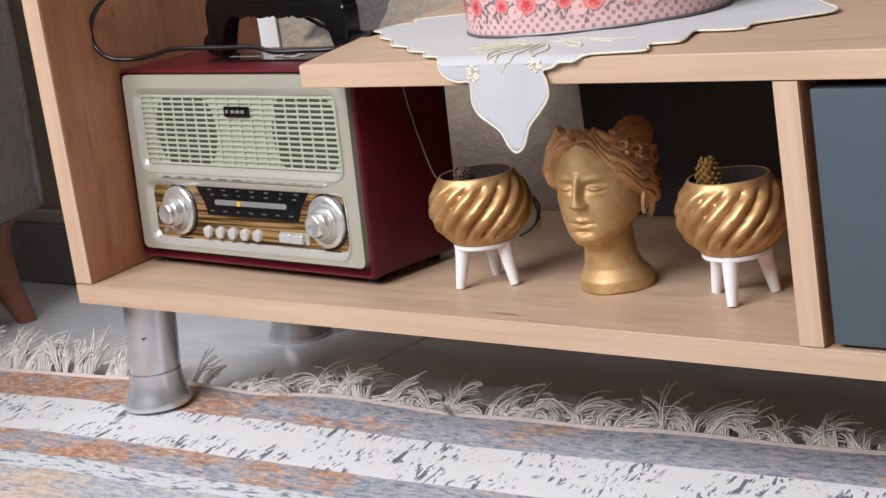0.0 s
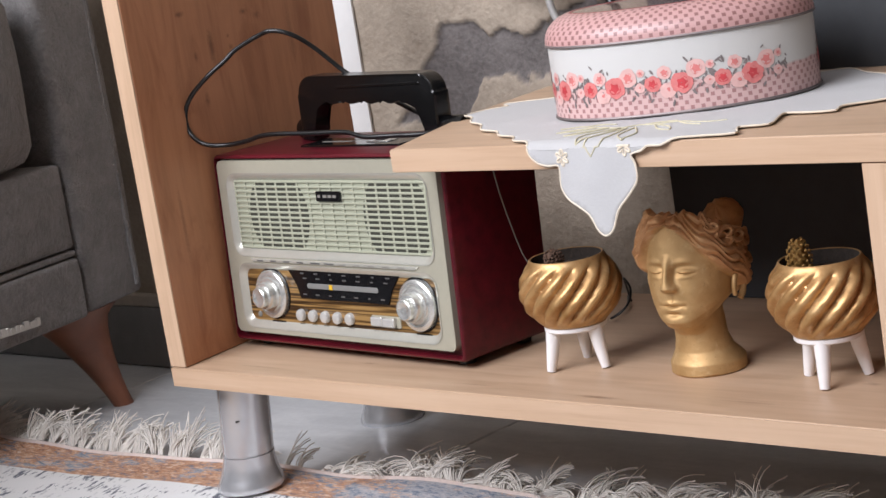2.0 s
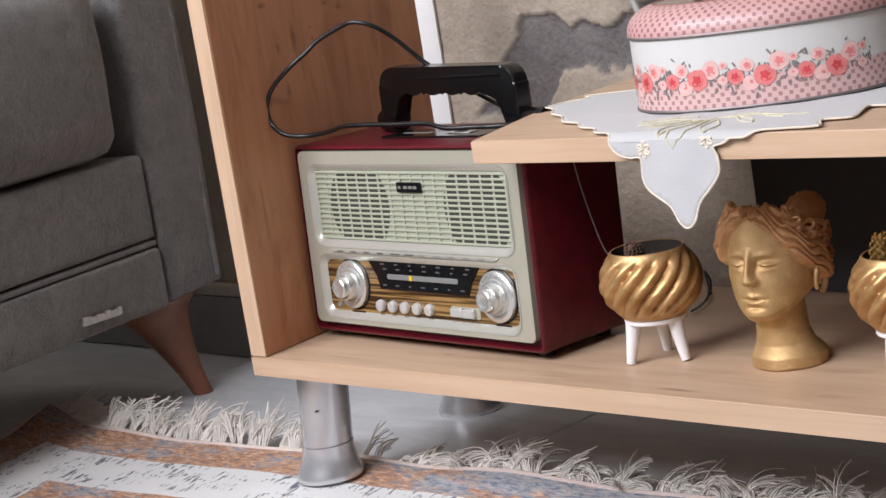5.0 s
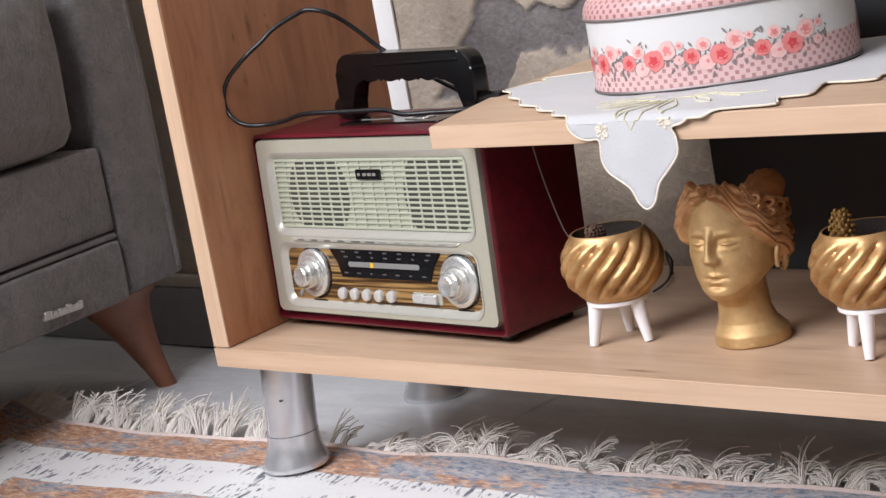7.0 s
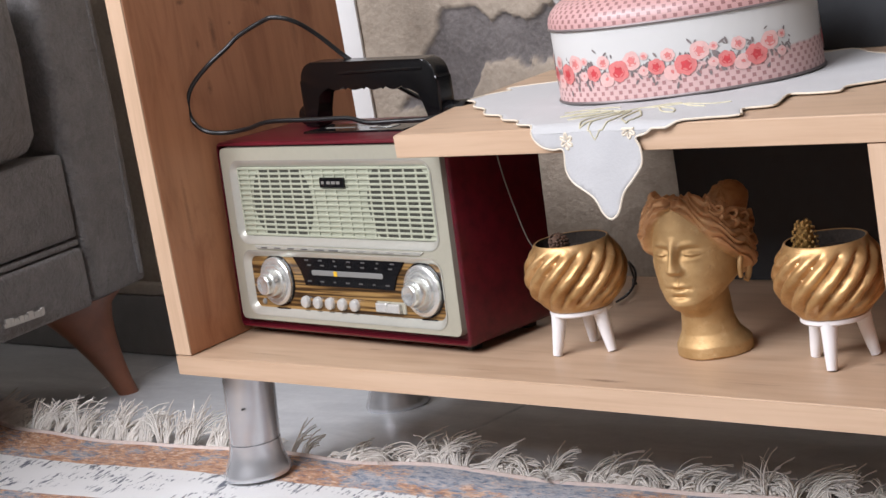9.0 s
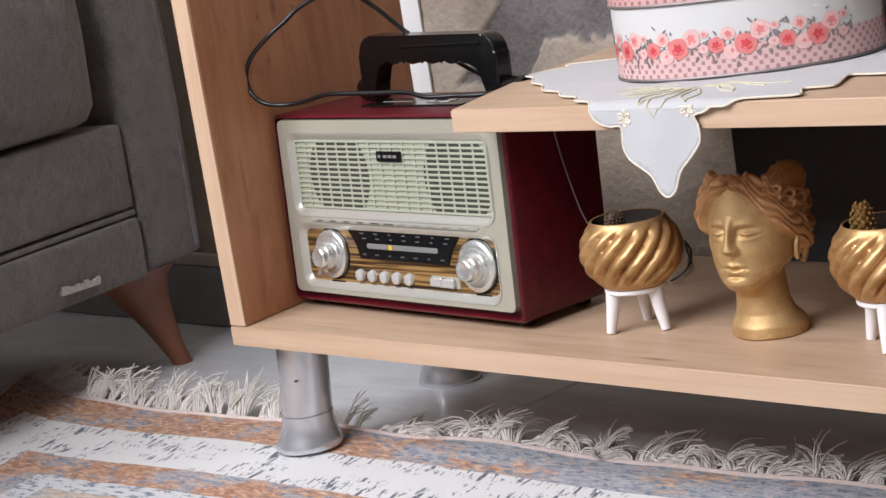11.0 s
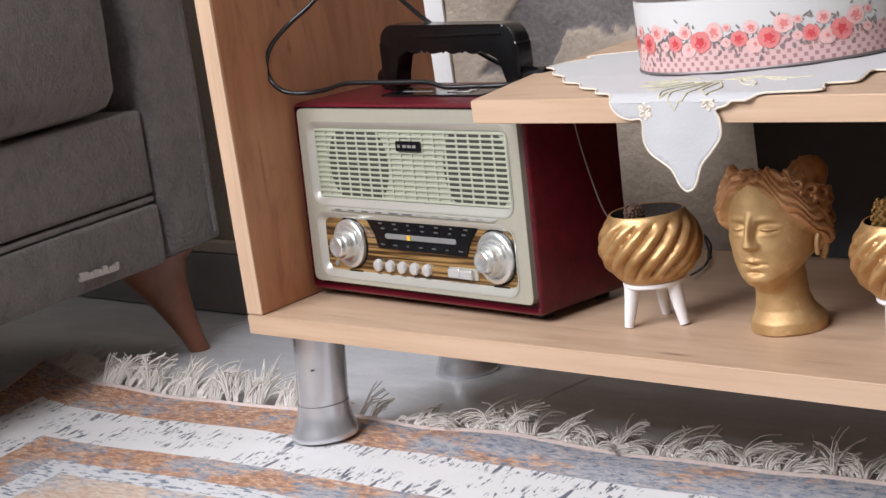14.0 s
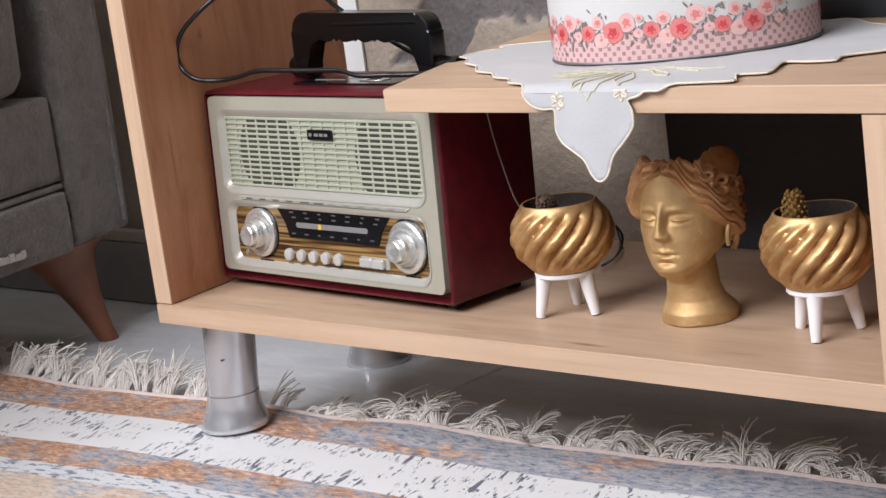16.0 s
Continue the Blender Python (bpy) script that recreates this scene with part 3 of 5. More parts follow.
def tv_stand():
    st = thing("tv_stand", "light oak laminate television stand with open shelves and silver legs", "tv stand")
    D = 0.292
    bm = prism(bmesh.new(), [(0.0, 0), (1.3, 0), (1.3, D), (SL * D - 0.004, D)], 0.12, 0.138, 0.0008, 1)
    part("bottom_board", bm, M_OAK_X, st)
    part("edge_band", box(0.0005, 1.3, -0.0012, 0.0, 0.1207, 0.1373), M_OAK_EDGE, st)
    bm = prism(bmesh.new(), [(0.0, 0.0008), (0.0215, 0.0008), (0.0215 + SL * D, D), (SL * D, D)], 0.1385, 0.485, 0.0008, 1)
    part("side_panel", bm, M_OAK_Z, st)
    part("edge_band", box(0.0004, 0.0211, -0.0006, 0.0006, 0.139, 0.4845), M_OAK_Z_EDGE, st)
    bm = prism(bmesh.new(), [(0.322, 0.0), (1.3, 0.0), (1.3, D), (0.235, D), (0.266, 0.147)], 0.310, 0.328, 0.0008, 1)
    part("shelf", bm, M_OAK_X, st)
    part("edge_band", box(0.3225, 1.3, -0.0012, 0.0, 0.3107, 0.3273), M_OAK_EDGE, st)
    part("divider", box(0.730, 0.748, 0.001, D - 0.006, 0.1384, 0.3098, 0.0008, 1), M_OAK_Z, st)
    part("edge_band", box(0.7303, 0.7477, -0.0005, 0.0008, 0.139, 0.3095), M_OAK_Z_EDGE, st)
    part("divider", box(1.282, 1.3, 0.001, D - 0.006, 0.1384, 0.3098, 0.0008, 1), M_OAK_Z, st)
    part("back_board", box(0.361, 1.3, D - 0.005, D, 0.139, 0.3095), M_BLACK_PANEL, st, "matt black back board")
    part("back_board", box(0.361, 1.3, D - 0.005, D, 0.3285, 0.62), M_BLACK_PANEL, st, "matt black back board")
    part("drawer_front", box(0.7535, 1.28, 0.003, 0.021, 0.1405, 0.304, 0.0012, 2), M_DRAWER, st, "blue-grey lacquered drawer front")
    prof = [(0.0235, 0.12), (0.0235, 0.046), (0.0228, 0.0455), (0.0228, 0.0445), (0.0238, 0.044), (0.0242, 0.038), (0.0258, 0.030), (0.0285, 0.022), (0.0308, 0.0165), (0.0315, 0.0135), (0.0310, 0.0115)]
    for (x, y, bx, by) in ((0.033, 0.05, 0.0175, 0.05), (-0.022, 0.276, -0.027, 0.281), (1.24, 0.05, 1.24, 0.05), (1.24, 0.25, 1.24, 0.25)):
        base = 0.0 if y > 0.2 else 0.0115
        leg = thing("leg", "", "", (bx, by, 0))
        leg.parent = st
        leg["label"] = "round satin silver leg with a flared foot"
        lift = lambda z: base + (z - 0.0115) * (0.12 - base) / (0.12 - 0.0115)
        slant = Matrix(((1, 0, (x - bx) / 0.12, 0), (0, 1, (y - by) / 0.12, 0), (0, 0, 1, 0), (0, 0, 0, 1)))
        sc = 1.06 if y > 0.2 else 1.0
        part("tube", lathe(bmesh.new(), [(sc * r, lift(z)) for r, z in prof[:4]], 40, slant), M_STEEL, leg)
        part("foot", lathe(bmesh.new(), [(sc * r, lift(z)) for r, z in prof[4:]], 40, slant), M_STEEL, leg)
        if x < 0.04 and y < 0.1:
            b = bmesh.new()
            for dx, dz, w in ((0.0, 0.0, 0.0034), (-0.005, -0.0022, 0.0025)):
                tube(b, [Vector((0.0128 + dx + 0.009, -0.0208, 0.080 + dz)), Vector((0.0128 + dx + 0.009 + w, -0.0197, 0.0808 + dz))], 0.0010, 0.0006, 6)
            part("scratch", b, M_DARK, leg, "small dark scratch")
    return st


tv_stand()

# ---- the rug ----


def rug_edge(x):
    return float(np.interp(x, (-0.6, -0.52, -0.37, -0.2, -0.08, 0.05, 0.5, 0.7, 1.2, 2.2), (0.096, 0.092, 0.070, 0.084, 0.094, 0.103, 0.124, 0.141, 0.168, 0.22)))


def rug_xyz(u, v):
    """u along the back edge from the corner, v from the back edge into the room."""
    x = -0.52 + u + 0.30 * v
    y = rug_edge(-0.52 + u) - 0.97 * v
    z = 0.0085 + 0.0025 * noise.noise(Vector((u * 5, v * 5, 0))) + 0.004 * math.exp(-v / 0.02) * (0.5 + noise.noise(Vector((u * 9, 0, 4)))) + 0.012 * math.exp(-(u / 0.05) ** 2 - (v / 0.05) ** 2)
    return Vector((x, y, max(z, 0.005)))


def rug():
    bm = bmesh.new()
    uvl = bm.loops.layers.uv.new("uv")
    us = np.concatenate([np.arange(0, 1.5, 0.012), np.arange(1.5, 2.6, 0.1)])
    vs = np.concatenate([np.arange(0, 0.5, 0.012), np.arange(0.5, 1.9, 0.1)])
    top = [[bm.verts.new(rug_xyz(u, v)) for u in us] for v in vs]
    low = [[bm.verts.new((p.co.x, p.co.y, 0.0006)) for p in row] for row in top]
    val = {}
    for j, v in enumerate(vs):
        for i, u in enumerate(us):
            val[top[j][i]] = val[low[j][i]] = (u, v)
    fs = []
    for j in range(len(vs) - 1):
        for i in range(len(us) - 1):
            fs.append(bm.faces.new((top[j][i], top[j + 1][i], top[j + 1][i + 1], top[j][i + 1])))
    for i in range(len(us) - 1):
        fs.append(bm.faces.new((top[0][i], top[0][i + 1], low[0][i + 1], low[0][i])))
    for j in range(len(vs) - 1):
        fs.append(bm.faces.new((top[j][0], low[j][0], low[j + 1][0], top[j + 1][0])))
    for f in fs:
        for lo in f.loops:
            lo[uvl].uv = val[lo.vert]
    th = thing("rug", "worn white, terracotta and grey blue rug with bands and fringe", "rug")
    part("woven_field", bm, M_RUG, th)
    b = tube(bmesh.new(), [rug_xyz(u, 0.0) + Vector((0, 0.001, -0.001)) for u in np.arange(0.0, 2.2, 0.02)], 0.0032, None, 6)
    part("binding", b, M_RUG_EDGE, th, "pinkish whipped edge binding")
    b = tube(bmesh.new(), [rug_xyz(0.0, v) + Vector((-0.001, 0, -0.001)) for v in np.arange(0.0, 1.2, 0.02)], 0.0032, None, 6)
    part("binding", b, M_RUG_EDGE, th, "pinkish whipped edge binding")
    # fringe: knotted tufts of loose threads
    rnd = random.Random(4)
    verts, faces = [], []

    def thread(p, d, length, bend, rad, h, fall):
        n = 7
        side = Vector((-d.y, d.x, 0)).normalized()
        q = Vector(p)
        base = len(verts)
        for k in range(n):
            t = k / (n - 1)
            r = rad * (1 - 0.35 * t)
            for a in range(3):
                an = 2 * math.pi * a / 3
                verts.append(q + side * (r * math.cos(an)) + Vector((0, 0, r * math.sin(an))))
            climb = h * (1 - fall * t) + rnd.uniform(-0.12, 0.12)
            stepv = (d + side * bend * t * 1.6 + Vector((0, 0, climb))).normalized() * (length / (n - 1))
            q = q + stepv
            q.z = max(q.z, 0.0018)
        for k in range(n - 1):
            for a in range(3):
                c = (a + 1) % 3
                faces.append((base + 3 * k + a, base + 3 * k + c, base + 3 * k + 3 + c, base + 3 * k + 3 + a))

    u = 0.02
    while u < 1.7:
        x = u - 0.52
        sparse = 0.25 if -0.02 < x < 0.07 else 1.0
        if -0.045 < x - 0.0 < 0.0:
            sparse = 0.1
        lean = rnd.uniform(-1.1, 1.1)
        root = rug_xyz(u, 0.0) + Vector((0, 0.002, -0.004))
        big = rnd.uniform(0.75, 1.3)
        bright = x < -0.05
        corner = x < -0.385
        if corner:
            lean = -0.6
        if bright:
            lean = 0.45 * lean
        # each tuft falls into a few locks, whose threads run together and part at their ends
        for k in range(max(1, int(sparse * rnd.randint(5, 7)))):
            d0 = Vector((lean + rnd.gauss(0, 0.45 if bright else 0.8), 1.0, 0))
            at_root = rnd.gauss(0, 0.0055)
            reach = big * (rnd.uniform(0.026, 0.050) if bright else rnd.uniform(0.016, 0.044))
            bend = rnd.gauss(0, 0.35 if bright else 1.2)
            rise = 0.12 if corner else rnd.uniform(0.5, 1.9)
            fall = rnd.uniform(0.5, 1.5) if bright else rnd.uniform(0.9, 2.3)
            for _ in range(rnd.randint(9, 15)):
                d = (d0 + Vector((rnd.gauss(0, 0.13), 0, 0))).normalized()
                p = root + Vector((at_root + rnd.gauss(0, 0.0015), rnd.uniform(-0.001, 0.002), rnd.uniform(0, 0.003)))
                thread(p, d, reach * rnd.uniform(0.55, 1.12), bend + rnd.gauss(0, 0.28), rnd.uniform(0.00065, 0.0011), rise + rnd.gauss(0, 0.15), fall + rnd.gauss(0, 0.15))
        u += rnd.uniform(0.014, 0.028)
    me = bpy.data.meshes.new("fringe")
    me.from_pydata([tuple(v) for v in verts], [], faces)
    me.materials.append(M_FRINGE)
    me.shade_smooth()
    o = new("fringe", me)
    o.parent = th
    tagged(o, "loose undyed cotton fringe", "", "", "stuff")


rug()

# ---- the sofa ----


def sofa():
    so = thing("sofa", "dark grey suede sofa on brown wooden legs", "sofa", (-0.40, 0.27, 0), 14)

    def soft(x0, x1, y0, y1, z0, z1, bev, puff=0.0, cuts=10):
        bm = box(x0, x1, y0, y1, z0, z1, bev, 4)
        if puff:
            bmesh.ops.subdivide_edges(bm, edges=[e for e in bm.edges if e.calc_length() > 0.04], cuts=cuts, use_grid_fill=True)
        for v in bm.verts:
            a = (v.co.y - y0) / (y1 - y0)
            c = (v.co.z - z0) / (z1 - z0)
            if v.co.x > x1 - bev - 0.001:
                v.co.x += puff * (max(0, 4 * c * (1 - c)) ** 0.6) * (max(0, 4 * a * (1 - a)) ** 0.3)
            v.co += 0.0014 * noise.noise_vector(v.co * 14)
        return bm

    part("arm", soft(-0.80, 0.0, -0.0845, 0.011, 0.124, 0.57, 0.010, 0.006, 6), M_SOFA, so)
    part("front_rail", soft(-0.78, 0.001, -1.75, -0.0885, 0.121, 0.1875, 0.006, 0.003, 8), M_SOFA, so)
    part("piping_band", soft(-0.78, -0.002, -1.75, -0.0885, 0.1898, 0.1962, 0.0028), M_SOFA, so)
    part("seat_panel", soft(-0.78, -0.001, -1.75, -0.0885, 0.1985, 0.291, 0.007, 0.004, 8), M_SOFA, so)
    cu = soft(-0.60, 0.004, -0.86, -0.114, 0.294, 0.492, 0.045, 0.018, 10)
    part("seat_cushion", cu, M_SOFA, so)
    part("seat_cushion", soft(-0.60, 0.004, -1.6, -0.865, 0.294, 0.492, 0.045, 0.018, 10), M_SOFA, so)
    part("backrest", soft(-0.80, -0.6, -1.75, -0.09, 0.3, 0.78, 0.04), M_SOFA, so)
    for y in (-0.003, -0.084):
        pts = [Vector((0.0035, y, z)) for z in np.arange(0.135, 0.56, 0.02)]
        if y > -0.01:
            part("piping", tube(bmesh.new(), pts, 0.0028, None, 8), M_SOFA, so, "raised grey piping")
    # front leg, tapering and leaning outwards
    bm = bmesh.new()
    rings = []
    for t in np.linspace(0, 1, 9):
        z = 0.123 * (1 - t)
        w = 0.030 * (1 - t) ** 1.6 + 0.0125 + (0.016 * math.exp(-t / 0.07))
        cx, cy = -0.058 + 0.026 * t, -0.062 + 0.038 * t
        rings.append([bm.verts.new((cx + w * math.cos(a) * 0.9, cy + w * math.sin(a) * (1.25 - 0.25 * t), z)) for a in np.linspace(0, 2 * math.pi, 20, endpoint=False)])
    for a, b in zip(rings, rings[1:]):
        for i in range(20):
            bm.faces.new((a[i], a[(i + 1) % 20], b[(i + 1) % 20], b[i]))
    bm.faces.new(rings[0])
    bm.faces.new(rings[-1][::-1])
    part("leg", bm, M_SOFA_WOOD, so, "tapered brown wooden leg")
    for y in (-0.245, -1.0):
        part("support_foot", lathe(bmesh.new(), [(0.024, 0.122), (0.021, 0.1), (0.021, 0.004), (0.023, 0.0)], 24, Matrix.Translation((-0.17, y, 0))), M_FLOOR_BLACK, so, "black plastic support foot")
    ba = part("badge", upright(bmesh.new(), rounded(0, 0.062, 0, 0.0045, 0.002), -0.0025, 0.001, 0.0006, 1), M_CHROME, so, "small worn chrome maker's badge")
    ba.matrix_local = pose(0.0055, -0.237, 0.1365, 0, 2.5, 90)
    rnd = random.Random(2)
    x = 0.002
    while x < 0.058:
        w = rnd.uniform(0.004, 0.008)
        h = rnd.uniform(0.006, 0.0095)
        b = part("badge_bar", upright(bmesh.new(), rounded(x, x + w, 0.001, h, 0.0015, 3), -0.0035, 0.0, 0.0005, 1), M_CHROME, ba)
        x += w + rnd.uniform(0.0002, 0.0015)


sofa()

# ---- the radio ----


def disc_y(prof, x, z, y, n=36):
    """Turned shape with its axis towards the viewer; heights grow out of the front."""
    return lathe(bmesh.new(), prof, n, Matrix.Translation((x, y, z)) @ Matrix.Rotation(radians(90), 4, "X"))


def radio():
    """Local x runs along the front, y into the cabinet, z up from the cabinet's underside; all of it leans back a little."""
    LEAN = 0.052
    ra = thing("radio", "retro radio in dark red wood with a champagne front", "radio", (0.0130, 0.0745, 0.1452), -4)
    W, Dp, Ht = 0.3075, 0.096, 0.1690

    def add(name, bm, mat, parent=None, label="", smooth=True):
        for v in bm.verts:
            v.co.y += LEAN * v.co.z
        return part(name, bm, mat, parent or ra, label, smooth)

    def slab(x0, x1, z0, z1, y0, y1, r=0.0, bev=0.0):
        return upright(bmesh.new(), rounded(x0, x1, z0, z1, r, 4) if r else [(x0, z0), (x1, z0), (x1, z1), (x0, z1)], y0, y1, bev, 1)

    bm = bmesh.new()
    shell = []
    for inset, y in ((0.003, Dp), (0.0008, Dp - 0.0012), (0.0, Dp - 0.004), (0.0, -0.0030), (0.0006, -0.0048), (0.0018, -0.0058), (0.0030, -0.0058), (0.0034, 0.0010)):
        shell.append([bm.verts.new((x, y, z)) for x, z in rounded(inset, W - inset, inset, Ht - inset, 0.0052 - 0.6 * inset, 5)])
    for p, q in zip(shell, shell[1:]):
        for k in range(len(p)):
            bm.faces.new((p[k], p[(k + 1) % len(p)], q[(k + 1) % len(q)], q[k]))
    bm.faces.new(shell[0][::-1])
    bm.faces.new(shell[-1])
    add("cabinet", bm, M_RED)
    for x in (0.022, W - 0.022):
        for y in (0.016, Dp - 0.016):
            add("rubber_foot", lathe(bmesh.new(), [(0.0075, 0.001), (0.0070, -0.0068)], 16, Matrix.Translation((x, y, 0))), M_FLOOR_BLACK)

    # front plate with two sunk fields, each with a sloping wall round it
    holes = ((0.0178, 0.2855, 0.0790, 0.1518, 0.012), (0.0190, 0.2830, 0.0140, 0.0710, 0.012))
    FRONT, SUNK, SLOPE = -0.0060, -0.0014, 0.0058
    bm = bmesh.new()

    def loop(pts, y):
        return [bm.verts.new((x, y, z)) for x, z in pts]

    def join(a, b):
        for k in range(len(a)):
            bm.faces.new((a[k], a[(k + 1) % len(a)], b[(k + 1) % len(b)], b[k]))

    edge = loop(rounded(0.0054, W - 0.0092, 0.0086, 0.1640, 0.006, 6), FRONT)
    rims = [loop(rounded(a, b, c, d, r, 6), FRONT) for a, b, c, d, r in holes]
    es = []
    for ring in [edge] + rims:
        es += [bm.edges.new((ring[k], ring[(k + 1) % len(ring)])) for k in range(len(ring))]
    bmesh.ops.triangle_fill(bm, edges=es, use_beauty=True, normal=(0, -1, 0))
    join(edge, loop(rounded(0.0048, W - 0.0086, 0.0080, 0.1646, 0.0066, 6), 0.001))
    plate = add("front_plate", bm, M_CREAM, None, "champagne plastic front plate")
    for (a, b, c, d, r), nm in zip(holes, ("grille_surround", "fascia_surround")):
        bm = bmesh.new()
        s = SLOPE
        o = loop(rounded(a - 0.0012, b + 0.0012, c - 0.0012, d + 0.0012, r + 0.0012, 6), FRONT - 0.0006)
        m = loop(rounded(a + 0.0006, b - 0.0006, c + 0.0006, d - 0.0006, r - 0.0006, 6), FRONT - 0.0002)
        i = loop(rounded(a + s, b - s, c + s, d - s, r - 0.0045, 6), SUNK)
        join(o, m)
        join(m, i)
        add(nm, bm, M_BEZEL, plate, "satin silver sloping surround")

    # loudspeaker grille
    a, b, c, d, r = holes[0]
    gx0, gx1, gz0, gz1 = a + 0.0045, b - 0.0045, c + 0.0045, d - 0.0045
    add("grille_back", slab(gx0, gx1, gz0, gz1, SUNK - 0.0002, SUNK + 0.001, 0.006), M_GRILLE, None, "", False)
    for cx in (0.0835, 0.2405):
        bm = bmesh.new()
        pts = []
        for k in range(48):
            t = 2 * math.pi * k / 48
            pts.append((min(max(cx + 0.0415 * math.cos(t), gx0 + 0.003), gx1 - 0.003), min(max(0.1150 + 0.0415 * math.sin(t), gz0 + 0.0015), gz1 - 0.0015)))
        add("speaker_opening", upright(bm, pts, SUNK - 0.0007, SUNK), M_HOLLOW, None, "dark speaker opening behind the grille", False)
    rows, cols = 13, 17
    hx0, hx1, hz0, hz1 = gx0 + 0.002, gx1 - 0.002, gz0 + 0.0025, gz1 - 0.0025
    ph, pw = (hz1 - hz0) / rows, (hx1 - hx0) / cols
    bar = finish(upright(bmesh.new(), [(hx0, -0.00105), (hx1, -0.00105), (hx1, 0.00105), (hx0, 0.00105)], SUNK - 0.0019, SUNK - 0.0006, 0.0004, 1), "grille_bar", M_GRILLE, False)
    for k in range(rows + 1):
        o = new("grille_bar", bar)
        z = hz0 + k * ph
        o.parent, o.location = ra, (0, LEAN * z, z)
    rib = upright(bmesh.new(), [(-0.0011, hz0), (0.0011, hz0), (0.0011, hz1), (-0.0011, hz1)], SUNK - 0.0015, SUNK - 0.0005, 0.0003, 1)
    for v in rib.verts:
        v.co.y += LEAN * v.co.z
    rib = finish(rib, "grille_rib", M_GRILLE, False)
    for k in range(cols + 1):
        o = new("grille_rib", rib)
        o.parent, o.location = ra, (hx0 + k * pw, 0, 0)
    bd = add("badge", slab(0.1425, 0.1745, 0.1285, 0.1372, SUNK - 0.0042, SUNK - 0.002, 0.001, 0.0004), M_DIAL, None, "small black badge")
    for x0, x1 in ((0.1455, 0.1490), (0.1525, 0.1575), (0.1590, 0.1640), (0.1655, 0.1700)):
        add("badge_bar", slab(x0, x1, 0.1318, 0.1342, SUNK - 0.0046, SUNK - 0.004), M_PRINT, bd)

    # slim strip with small print between the fields
    st = add("trim_strip", upright(bmesh.new(), [(0.0430, 0.0734), (0.2600, 0.0734), (0.2660, 0.0768), (0.0390, 0.0768)], FRONT - 0.0016, FRONT + 0.001, 0.0007, 1), M_BEZEL)
    for k in range(11):
        x = 0.0500 + 0.0190 * k
        w = 0.0125 if k in (4, 5) else 0.0085
        add("print_bar", slab(x, x + w, 0.0745, 0.0758, FRONT - 0.0019, FRONT - 0.0014), M_SCALE if k < 6 else M_PRINT, st)

    # control panel
    a, b, c, d, r = holes[1]
    fy = SUNK - 0.0004
    add("fascia", slab(a + 0.0045, b - 0.0045, c + 0.0045, d - 0.0030, fy, fy + 0.002, 0.007), M_ZEBRA, None, "striped wood-effect control panel", False)
    sh = -0.0018
    add("dial_window", upright(bmesh.new(), [(0.1020 + sh, 0.0420), (0.2200 + sh, 0.0420), (0.2255 + sh, 0.0545), (0.2375 + sh, 0.0672), (0.0880 + sh, 0.0672), (0.0985 + sh, 0.0545)], fy - 0.0012, fy + 0.001, 0.0004, 1), M_DIAL, None, "glossy black tuning scale")
    ds = add("dial_strip", slab(0.1135 + sh, 0.2085 + sh, 0.0514, 0.0560, fy - 0.0018, fy - 0.001, 0.0021, 0.0003), M_SLOT)
    add("pointer", slab(0.1445 + sh, 0.1488 + sh, 0.0516, 0.0558, fy - 0.0024, fy - 0.0016), M_YELLOW, ds)
    for z, n, x0, x1 in ((0.0645, 7, 0.108, 0.222), (0.0602, 7, 0.111, 0.219), (0.0460, 7, 0.109, 0.213)):
        for k in range(n):
            x = x0 + (x1 - x0) * k / (n - 1) + sh
            w = 0.0026 if (k * 7 + n) % 3 else 0.0016
            add("scale_mark", slab(x - w, x + w, z - 0.0006, z + 0.0006, fy - 0.0015, fy - 0.0011), M_SCALE)
    for kx, kz in ((0.0610, 0.0445), (0.2555, 0.0440)):
        kn = thing("knob", "", "", (0, 0, 0))
        kn.parent = ra
        kn.matrix_world = ra.matrix_world
        kn["label"] = "stepped silver tuning knob"
        add("seat_ring", disc_y([(0.0232, 0.0), (0.0232, 0.0010)], kx, kz, fy), M_DIAL, kn)
        add("skirt", disc_y([(0.0216, 0.0), (0.0215, 0.0034), (0.0205, 0.0044), (0.0178, 0.0048), (0.0172, 0.0040), (0.0156, 0.0040), (0.0148, 0.0058), (0.0125, 0.0062)], kx, kz, fy - 0.0005, 48), M_SILVER, kn)
        add("grip", disc_y([(0.0122, 0.0), (0.0118, 0.0062), (0.0110, 0.0072), (0.0098, 0.0072)], kx, kz, fy - 0.0063, 48), M_SILVER, kn)
        add("cap", disc_y([(0.0092, 0.0), (0.0089, 0.0050), (0.0080, 0.0058), (0.0060, 0.0058), (0.0050, 0.0051), (0.0015, 0.0051)], kx, kz, fy - 0.0130, 44), M_SILVER, kn)
    add("pilot_lamp", disc_y([(0.0028, 0.0), (0.0024, 0.0012), (0.0008, 0.0018)], 0.0365, 0.0245, fy, 16), M_SLOT, None, "small grey pilot lamp")
    for k in range(5):
        x = 0.0975 + 0.01670 * k
        add("push_button", disc_y([(0.0054, 0.0), (0.0053, 0.0022), (0.0046, 0.0036), (0.0032, 0.0042), (0.001, 0.0044)], x, 0.0270, fy, 24), M_KEY, None, "round pearl push button")
        add("print_bar", slab(x - 0.0036, x + 0.0036, 0.0165, 0.0192, fy - 0.0005, fy), M_DIAL)
    add("switch_plate", slab(0.1930, 0.2300, 0.0225, 0.0322, fy - 0.0012, fy + 0.0005, 0.001, 0.0004), M_CREAM)
